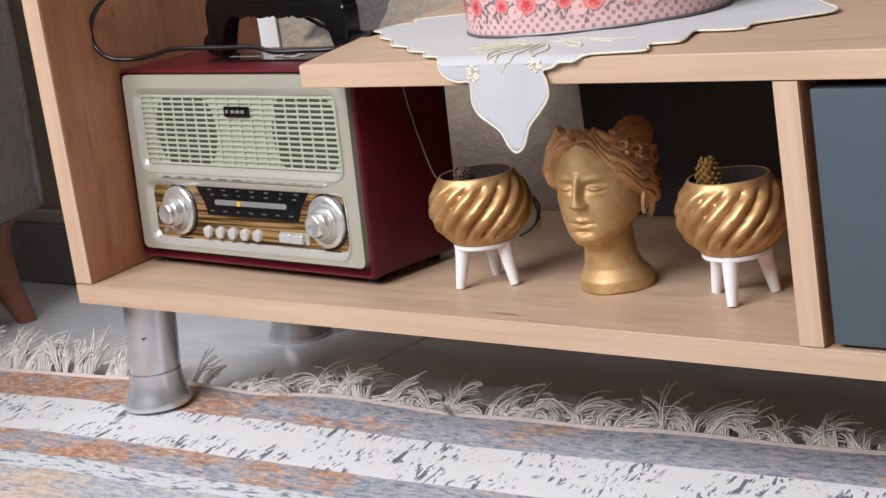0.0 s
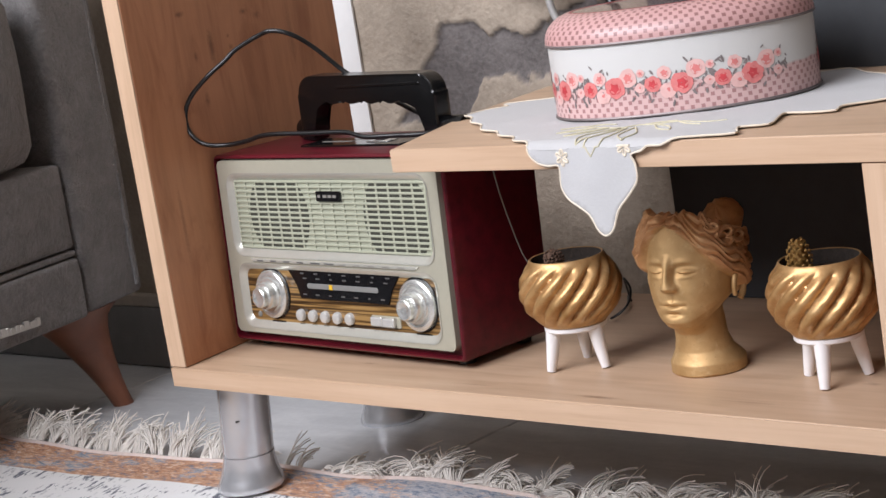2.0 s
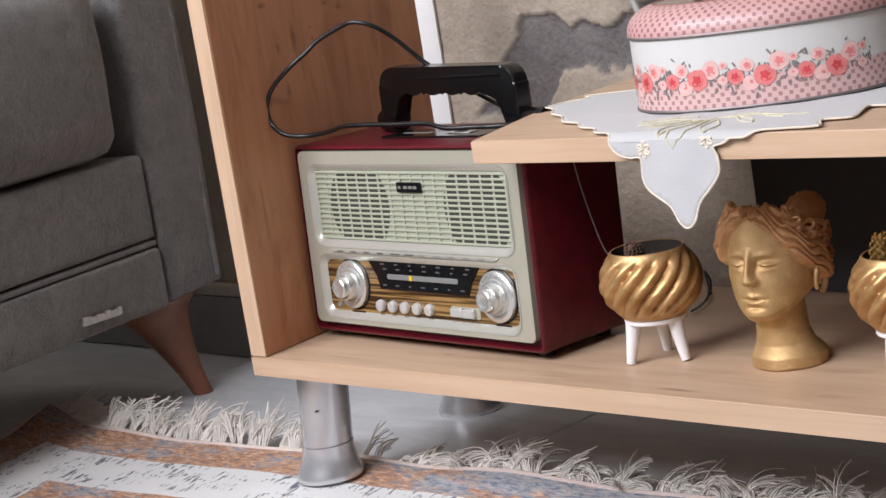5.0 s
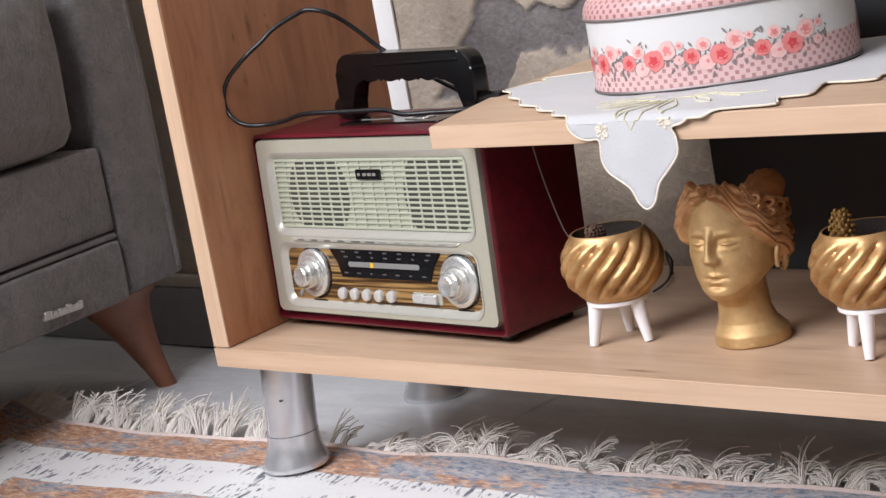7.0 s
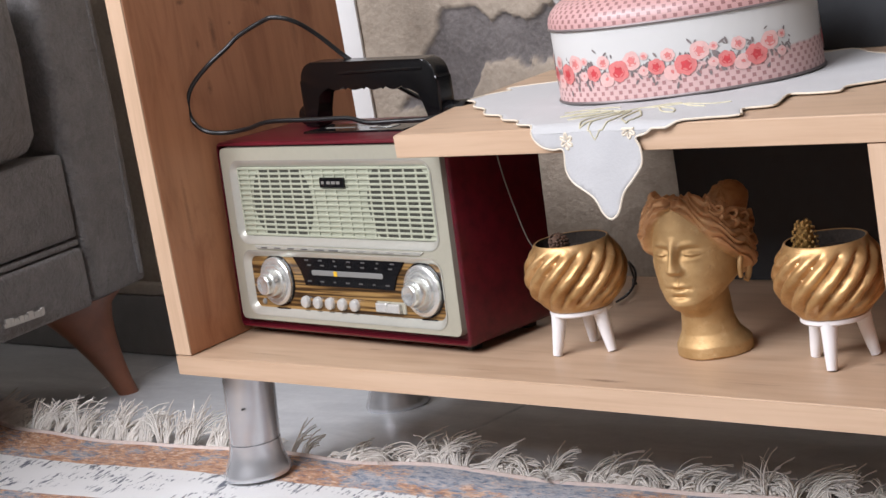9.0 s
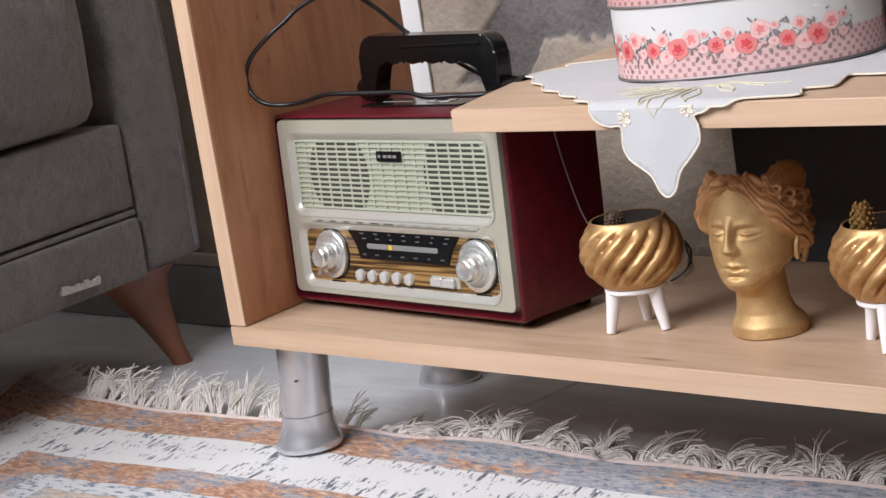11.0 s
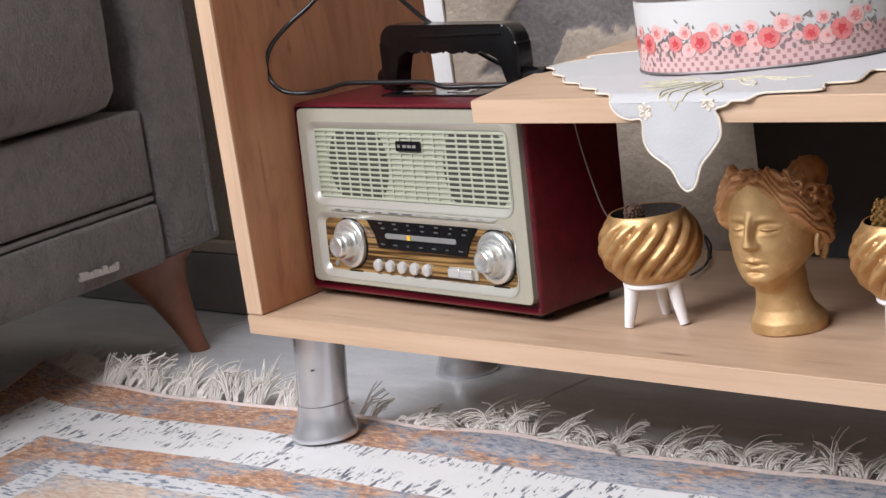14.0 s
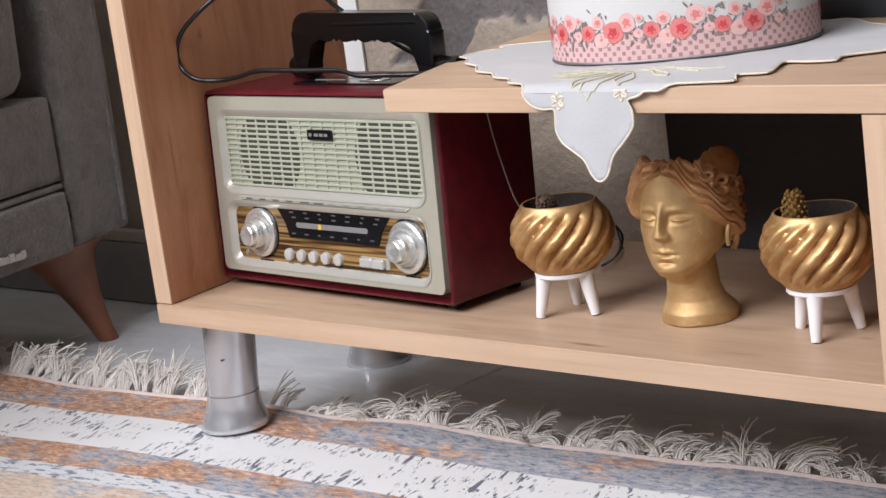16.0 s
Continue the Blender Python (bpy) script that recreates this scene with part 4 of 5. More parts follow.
    for x0, x1, y in ((0.1942, 0.2088, 0.0042), (0.2104, 0.2250, 0.0052)):
        add("rocker_key", slab(x0, x1, 0.0236, 0.0312, fy - y, fy, 0.001, 0.001), M_KEY, None, "pearl rocker key")
    for x in (0.1940, 0.2040, 0.2140, 0.2240):
        add("print_bar", slab(x, x + 0.0066, 0.0165, 0.0190, fy - 0.0005, fy), M_DIAL)
    for x in (0.0540, 0.2480):
        add("print_bar", slab(x, x + 0.0190, 0.0168, 0.0200, fy - 0.0005, fy), M_DIAL)

    # top: connection plate and carrying handle
    tp = add("top_plate", box(0.090, 0.222, 0.026, 0.060, Ht - 0.001, Ht + 0.0016, 0.0006, 1), M_DIAL, None, "glossy black socket plate")
    add("socket", box(0.168, 0.196, 0.036, 0.048, Ht + 0.0014, Ht + 0.0024, 0.0004, 1), M_SILVER, tp, "silver memory card slot")
    add("slot", box(0.175, 0.187, 0.039, 0.045, Ht + 0.0022, Ht + 0.0027), M_DARK, tp)
    for x0, x1, y in ((0.104, 0.144, 0.040), (0.142, 0.160, 0.048)):
        add("print_bar", box(x0, x1, y, y + 0.0028, Ht + 0.0014, Ht + 0.0019), M_PRINT, tp)
    hy = 0.059
    hx0, hx1, top = 0.0640, 0.2440, 0.2275
    outer = [p for p in rounded(hx0, hx1, 0.15, top, 0.017, 8) if p[1] > 0.18]
    outer = [(hx1 + 0.002, Ht + 0.001)] + outer + [(hx0 - 0.001, Ht + 0.001)]
    inner = [(hx0 + 0.0185, Ht + 0.001), (hx0 + 0.0190, 0.190), (hx0 + 0.0225, 0.2000), (hx0 + 0.0310, 0.2050)]
    n = 46
    for k in range(n):
        t = k / (n - 1)
        inner.append((hx0 + 0.036 + t * (hx1 - hx0 - 0.078), 0.2066 - 0.0040 * abs(math.sin(4 * math.pi * t))))
    inner += [(hx1 - 0.034, 0.2052), (hx1 - 0.0225, 0.2010), (hx1 - 0.0175, 0.192), (hx1 - 0.0155, Ht + 0.001)]
    outer, inner = ([(x, z - 0.020 * max(0.0, x - hx0)) for x, z in q] for q in (outer, inner))
    han = add("handle", upright(bmesh.new(), outer[::-1] + inner[::-1], hy - 0.0085, hy + 0.0085, 0.0028, 2), M_GRIP, None, "black plastic carrying handle with finger grips")
    add("grip_ridge", slab(hx0 + 0.055, hx1 - 0.016, 0.2150, 0.2176, hy - 0.0096, hy - 0.0080, 0.001, 0.0005), M_GRIP, han)
    for x, y in ((hx0 - 0.026, hy + 0.014), (hx1 - 0.004, hy + 0.002)):
        add("handle_mount", lathe(bmesh.new(), [(0.0085, 0.0), (0.0095, 0.002), (0.0095, 0.026), (0.0085, 0.028)], 24, Matrix.Translation((x, y, Ht + 0.0088)) @ Matrix.Rotation(radians(90), 4, "Y")), M_GRIP)
    return ra


radio()


def wire(name, pts, r, mat, label, n=8):
    return solid(name, tube(bmesh.new(), spline(pts, n), r, None, 10), mat, label, "cable")


wire("power_cord", [(0.248, 0.172, 0.3165), (0.228, 0.164, 0.3215), (0.209, 0.158, 0.3275), (0.173, 0.156, 0.3445), (0.152, 0.150, 0.3585), (0.132, 0.144, 0.3735), (0.116, 0.129, 0.3973), (0.109, 0.112, 0.412), (0.095, 0.102, 0.418), (0.080, 0.098, 0.415), (0.058, 0.090, 0.406), (0.048, 0.082, 0.397), (0.036, 0.070, 0.386), (0.018, 0.062, 0.370), (0.011, 0.058, 0.354), (0.014, 0.058, 0.338), (0.028, 0.060, 0.328), (0.044, 0.070, 0.3245), (0.068, 0.074, 0.3265), (0.098, 0.074, 0.3315), (0.150, 0.080, 0.330), (0.185, 0.084, 0.329), (0.208, 0.084, 0.3245), (0.235, 0.090, 0.3235), (0.262, 0.098, 0.3225), (0.290, 0.130, 0.3215)], 0.0021, M_CABLE, "black power cord looped over the red radio")
wire("antenna_wire", [(0.3270, 0.100, 0.312), (0.3285, 0.102, 0.295), (0.3290, 0.106, 0.270), (0.3310, 0.112, 0.240), (0.334, 0.118, 0.215), (0.341, 0.124, 0.200), (0.352, 0.140, 0.178), (0.356, 0.17, 0.1395)], 0.0006, M_PRINT, "thin grey antenna wire hanging beside the radio")
wire("black_cable", [(0.31, 0.27, 0.1415), (0.332, 0.24, 0.1415), (0.342, 0.215, 0.1415), (0.346, 0.2, 0.1415), (0.356, 0.203, 0.147), (0.360, 0.21, 0.155), (0.357, 0.217, 0.164), (0.346, 0.224, 0.170), (0.338, 0.235, 0.162), (0.325, 0.255, 0.1415)], 0.0010, M_CABLE, "black cable lying on the board behind the pot")
wire("grey_cable", [(0.10, 0.368, 0.50), (0.135, 0.355, 0.437), (0.162, 0.35, 0.419), (0.196, 0.345, 0.4115), (0.236, 0.345, 0.409), (0.275, 0.35, 0.4125), (0.31, 0.355, 0.428), (0.34, 0.36, 0.47)], 0.0042, M_GREY_CABLE, "grey cable hanging against the plaster wall")
wire("grey_cable", [(0.190, 0.372, 0.47), (0.193, 0.362, 0.425), (0.196, 0.356, 0.408), (0.200, 0.352, 0.397), (0.207, 0.35, 0.382), (0.225, 0.347, 0.362), (0.27, 0.343, 0.348), (0.34, 0.34, 0.345), (0.42, 0.338, 0.345)], 0.0036, M_GREY_CABLE, "grey cable hanging against the plaster wall")
wire("black_cable", [(0.285, 0.345, 0.50), (0.277, 0.347, 0.43), (0.272, 0.348, 0.41), (0.276, 0.345, 0.395), (0.295, 0.342, 0.375), (0.34, 0.338, 0.362), (0.42, 0.335, 0.36)], 0.0042, M_CABLE, "black cable hanging behind the tin")

# ---- gold pots on white stands ----


def pot():
    po = thing("plant_pot", "round gold pot with twisted ribs on a white tripod stand", "plant pot", group="gold pots")
    bm = bmesh.new()
    nz, nt = 40, 144
    at = bm.verts.layers.float.new("hair")
    prof = [(0.020, 0.0), (0.0245, 0.0012), (0.0295, 0.007), (0.0355, 0.015), (0.0385, 0.024), (0.0388, 0.031), (0.0365, 0.040), (0.0330, 0.047), (0.0300, 0.0515), (0.0290, 0.0535)]
    zz = [p[1] for p in prof]
    rr = [p[0] for p in prof]
    rings = []
    for j in range(nz + 1):
        t = j / nz
        z = t * 0.0535
        r0 = float(np.interp(z, zz, rr))
        env = min(1, max(0, (z - 0.003) / 0.008)) * min(1, max(0, (0.0500 - z) / 0.006))
        ring = []
        for i in range(nt):
            a = 2 * math.pi * i / nt
            ph = 15 * a - z * 400.0
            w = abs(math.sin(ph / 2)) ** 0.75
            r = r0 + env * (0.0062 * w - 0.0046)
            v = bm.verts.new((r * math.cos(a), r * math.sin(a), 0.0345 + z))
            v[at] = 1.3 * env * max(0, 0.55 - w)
            ring.append(v)
        rings.append(ring)
    for r, z in ((0.0283, 0.0540), (0.0274, 0.0536)):
        ring = [bm.verts.new((r * math.cos(2 * math.pi * i / nt), r * math.sin(2 * math.pi * i / nt), 0.0345 + z)) for i in range(nt)]
        rings.append(ring)
    for a, b in zip(rings, rings[1:]):
        for i in range(nt):
            bm.faces.new((a[i], a[(i + 1) % nt], b[(i + 1) % nt], b[i]))
    bm.faces.new(rings[0][::-1])
    part("inside", lathe(bmesh.new(), [(0.0275, 0.0345 + 0.0362), (0.0268, 0.0345 + 0.045), (0.02735, 0.0345 + 0.0535)], 60, cap=False), M_SOIL, po, "dark inner wall")
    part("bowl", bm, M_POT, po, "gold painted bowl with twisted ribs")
    bm = bmesh.new()
    lathe(bm, [(0.0270, 0.0790), (0.020, 0.0800), (0.008, 0.0810), (0.001, 0.0815)], 30)
    for v in bm.verts:
        v.co.z += 0.0012 * noise.noise(v.co * 160)
    part("soil", bm, M_SOIL, po)
    part("stand_ring", lathe(bmesh.new(), [(0.0235, 0.0315), (0.0245, 0.0325), (0.0245, 0.0352), (0.0215, 0.0356)], 40), M_WHITE_LEG, po)
    for k in range(3):
        a = radians(90 + 120 * k)
        pts = [Vector((math.cos(a) * r, math.sin(a) * r, z)) for r, z in ((0.0185, 0.0345), (0.0205, 0.022), (0.0230, 0.010), (0.0250, 0.0008))]
        part("leg", tube(bmesh.new(), pts, 0.0062, 0.0036, 16), M_WHITE_LEG, po, "tapered white leg")
    return po


p1 = pot()
p1.matrix_world = pose(0.4085, 0.083, 0.138, 0, 0, 148)
p1["label"] = "gold ribbed pot on a white tripod beside the radio"
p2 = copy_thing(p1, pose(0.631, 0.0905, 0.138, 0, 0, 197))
p2["label"] = "gold ribbed pot on a white tripod beside the divider"


def pine_cone(at, m, rad, length, label, name="pine_cone", mat=None):
    bm = bmesh.new()
    lathe(bm, [(0.3 * rad, 0), (0.75 * rad, 0.2 * length), (0.72 * rad, 0.55 * length), (0.4 * rad, 0.9 * length), (0.05 * rad, length)], 20)
    k = 0
    while k < 90:
        t = (k + 0.5) / 90
        a = k * 2.39996
        r = rad * (math.sin(math.pi * (0.12 + 0.80 * t)) ** 0.7) * 0.9
        s = rad * 0.36
        c = Vector((r * math.cos(a), r * math.sin(a), t * length))
        out = Vector((math.cos(a), math.sin(a), 0.45)).normalized()
        sd = Vector((-math.sin(a), math.cos(a), 0))
        up = out.cross(sd)
        ring = [bm.verts.new(c + out * o + sd * x * s + up * y * s) for x, y, o in ((-0.55, 0, 0), (0, -0.5, 0), (0.55, 0, 0), (0, 0.5, 0))]
        tip = bm.verts.new(c + out * 0.4 * s + up * 0.12 * s)
        for i in range(4):
            bm.faces.new((ring[i], ring[(i + 1) % 4], tip))
        k += 1
    o = solid(name, bm, mat or M_CONE, label, "pine cone", smooth=False)
    o.matrix_world = m
    return o


pine_cone(None, pose(0.6205, 0.0815, 0.2125, 8, 6, 0), 0.0096, 0.030, "gilded pine cone lying in the gold pot")
pine_cone(None, pose(0.405, 0.0780, 0.2205, 50, 15, 0), 0.0080, 0.018, "small brown dried bud lying in the gold pot", "dried_bud", M_BUD)

# ---- the gold head ----


def head_planter():
    bm = bmesh.new()
    at = bm.verts.layers.float.new("hair")
    # height, half width, half depth, centre's y (the face looks to -y)
    tab = [(0.0, 0.0262, 0.0262, 0.0), (0.0015, 0.0280, 0.0280, 0.0), (0.009, 0.0280, 0.0278, 0.0), (0.0125, 0.0258, 0.0250, -0.001), (0.018, 0.0222, 0.0210, -0.003), (0.025, 0.0196, 0.0190, -0.005), (0.032, 0.0186, 0.0185, -0.006), (0.0365, 0.0190, 0.0210, -0.008), (0.040, 0.0225, 0.0262, -0.009), (0.045, 0.0262, 0.0298, -0.009), (0.052, 0.0294, 0.0325, -0.007), (0.062, 0.0314, 0.0345, -0.005), (0.075, 0.0324, 0.0358, -0.004), (0.090, 0.0326, 0.0362, -0.003), (0.104, 0.0322, 0.0355, -0.002), (0.116, 0.0312, 0.0338, -0.001), (0.130, 0.0285, 0.0305, 0.001)]
    T = np.array(tab)
    NZ, NT = 170, 240
    TOP = 0.130
    g = lambda d, s: math.exp(-(d / s) ** 2)
    rings = []
    for j in range(NZ + 1):
        z0 = TOP * j / NZ
        ring = []
        for i in range(NT):
            a = 2 * math.pi * i / NT
            ca, sa = math.cos(a), math.sin(a)
            ang = math.degrees(math.atan2(abs(ca), -sa))
            # the rim falls towards the back, the jaw rises towards the ears
            rim = float(np.interp(ang, (0, 30, 60, 90, 120, 180), (0.1235, 0.1245, 0.117, 0.108, 0.101, 0.098)))
            z = z0 if z0 < 0.075 else 0.075 + (z0 - 0.075) * (rim - 0.075) / (TOP - 0.075)
            lift = float(np.interp(ang, (0, 25, 75, 110, 180), (0, 0.0005, 0.0105, 0.014, 0.012)))
            zz = z0 - lift * g(z0 - 0.048, 0.016) if z0 > 0.020 else z0
            hw, hd, cy = (float(np.interp(zz, T[:, 0], T[:, k])) for k in (1, 2, 3))
            x, y = hw * ca, hd * sa + cy
            front = max(0.0, -sa)
            n = Vector((ca / hw, sa / hd, 0)).normalized()
            d = 0.0
            if front > 0.05:
                ridge = float(np.interp(z, (0.0675, 0.0695, 0.0720, 0.079, 0.086, 0.091, 0.096), (0, 0.0050, 0.0076, 0.0060, 0.0040, 0.0022, 0)))
                d += ridge * math.exp(-abs(x / (0.0029 + 0.0014 * g(z - 0.072, 0.004))) ** 2.6) * front
                d += 0.0026 * (g(x - 0.0047, 0.0021) + g(x + 0.0047, 0.0021)) * g(z - 0.0708, 0.0024)
                for s in (-1, 1):
                    q = x * s - 0.0130
                    arch = 0.0900 - 28 * q * q - 0.10 * q
                    d += 0.0012 * g(q, 0.0085) * g(z - arch, 0.0019) * front
                    d -= 0.0022 * g(q, 0.0080) * g(z - 0.0858, 0.0028) * front
                    d -= 0.0022 * g(q + 0.0065, 0.0030) * g(z - 0.0835, 0.0045) * front
                    d += 0.0018 * g(q, 0.0058) * g(z - 0.0830, 0.0020) * front
                    d -= 0.0015 * g(q, 0.0062) * g(z - 0.0808 - 20 * q * q + 0.06 * q, 0.0008) * front
                    d += 0.0006 * g(q, 0.0060) * g(z - 0.0785, 0.0014) * front
                    d += 0.0018 * g(x * s - 0.0165, 0.0075) * g(z - 0.0680, 0.0080) * front
                    d -= 0.0007 * g(x * s - 0.0098, 0.0016) * g(z - 0.0572, 0.0016) * front
                d -= 0.0010 * g(x, 0.0016) * g(z - 0.0630, 0.0030) * front
                d += 0.0013 * g(x, 0.0060) * g(z - 0.0598 - 0.0004 * g(abs(x) - 0.003, 0.002), 0.0014) * front
                d += 0.0013 * g(x, 0.0050) * g(z - 0.0548, 0.0017) * front
                d -= 0.0022 * g(x, 0.0068) * g(z - 0.0574, 0.0008) * front
                d -= 0.0022 * g(x, 0.0065) * g(z - 0.0512, 0.0015) * front
                d += 0.0018 * g(x, 0.0085) * g(z - 0.0455, 0.0046) * front
            # hairline: a parting high on the forehead, down before the ears, low at the nape
            line = float(np.interp(ang, (0, 12, 31, 50, 67, 85, 100, 130, 180), (0.1150, 0.1125, 0.1030, 0.0895, 0.0790, 0.0725, 0.0620, 0.0540, 0.0480)))
            h = min(1, max(0, (z - line) / 0.0022))
            if h > 0:
                up = z - line
                wob = noise.noise(Vector((x * 55, y * 55, z * 40)))
                wave = 0.0020 * math.sin(ang * 0.17 + 120 * up) + 0.0018 * wob
                ph = (up + wave) / 0.0052 * math.pi
                strand = abs(math.sin(ph)) ** 0.8
                fine = 0.5 + 0.5 * math.sin(ph * 3.3 + ang * 0.1)
                thick = 0.0036 + 0.0042 * min(1.0, ang / 55)
                d += h * (thick * (0.62 + 0.38 * math.sin(min(1, up / 0.022) * math.pi)) + 0.0030 * strand - 0.0016 + 0.0006 * fine + 0.0024 * noise.noise(Vector((x * 75, y * 75, z * 95))))
                d -= 0.0030 * h * g(x, 0.0018) * (1 if sa < 0 else 0)
            p = Vector((x, y, z)) + n * d
            if z < 0.014 and z0 > 0:
                p.z += 0.0016 * noise.noise(Vector((x * 50, y * 50, 0)))
            if z0 > 0.112:
                w = (z0 - 0.112) / (TOP - 0.112)
                p.z += w * (0.0050 * noise.noise(Vector((a * 4, 0, 7))) + 0.0036 * noise.noise(Vector((a * 10, 0, 2))))
            v = bm.verts.new(p)
            v[at] = h
            ring.append(v)
        rings.append(ring)
    rim = [v.co.copy() for v in rings[-1]]
    for s, dz in ((0.88, 0.0008), (0.80, -0.003), (0.78, -0.012), (0.74, -0.03)):
        ring = []
        for c in rim:
            v = bm.verts.new((c.x * s, 0.003 + (c.y - 0.003) * s, c.z + dz))
            v[at] = 1.0
            ring.append(v)
        rings.append(ring)
    for a, b in zip(rings, rings[1:]):
        for i in range(NT):
            bm.faces.new((a[i], a[(i + 1) % NT], b[(i + 1) % NT], b[i]))
    bm.faces.new(rings[0][::-1])
    bm.faces.new(rings[-1])
    # ears
    for s in (-1, 1):
        pts = []
        for k in range(15):
            q = k / 14
            a = radians(-70 + 300 * q)
            r = 0.0122 - 0.0030 * q
            pts.append(Vector((s * (0.0338 + 0.0026 * math.sin(q * math.pi)), -0.0030 + r * 0.62 * math.cos(a), 0.0655 + r * 1.0 * math.sin(a))))
        tube(bm, pts, 0.0024, 0.0018, 10)
    # curls at the sides and the bun at the back
    rnd = random.Random(9)
    for k in range(30):
        a = radians(58 + 244 * (k % 15) / 14)
        sx, cy = math.sin(a), -math.cos(a)
        deg = abs(math.degrees(math.atan2(sx, -cy)))
        low = float(np.interp(deg, (58, 85, 110, 180), (0.100, 0.090, 0.076, 0.066)))
        high = float(np.interp(deg, (58, 90, 120, 180), (0.115, 0.105, 0.099, 0.096)))
        zc = low + (high - low) * (0.85 if k < 15 else 0.25) + rnd.uniform(-0.003, 0.003)
        c = Vector((0.0365 * sx, 0.001 + 0.0415 * cy, zc))
        out = Vector((sx, cy, 0.15)).normalized()
        sd = Vector((cy, -sx, 0))
        upv = sd.cross(out)
        w = rnd.uniform(0.005, 0.0085)
        turn = rnd.choice((-1, 1))
        pts = [c + out * (-0.0012 + 0.002 * math.sin(math.pi * q)) + sd * (w * (1 - 0.75 * q) * math.cos(turn * 5.2 * q)) + upv * (w * 0.75 * (1 - 0.75 * q) * math.sin(turn * 5.2 * q)) for q in np.linspace(0, 1, 12)]
        old = set(bm.verts)
        tube(bm, pts, 0.0024, 0.0012, 7)
        for v in bm.verts:
            if v not in old:
                v[at] = 1.0
    old = set(bm.verts)
    bun = Vector((0.002, 0.0425, 0.1045))
    lathe(bm, [(0.001, -0.0140), (0.0082, -0.0122), (0.0140, -0.006), (0.0158, 0.0), (0.0144, 0.0065), (0.0084, 0.012), (0.001, 0.0142)], 36, Matrix.Translation(bun) @ Matrix.Rotation(radians(35), 4, "X"))
    for v in bm.verts:
        if v not in old:
            v[at] = 0.8
            q = v.co - bun
            v.co += q.normalized() * 0.0008 * math.sin(q.x * 1300 + q.z * 500)
    ob = solid("head_statue", bm, M_GOLD, "antique gold head planter with wavy copper hair and a bun", "statue")
    ob.matrix_world = pose(0.519, 0.0985, 0.138, 0, 0, 5)


head_planter()

# ---- lace-edged cloth ----


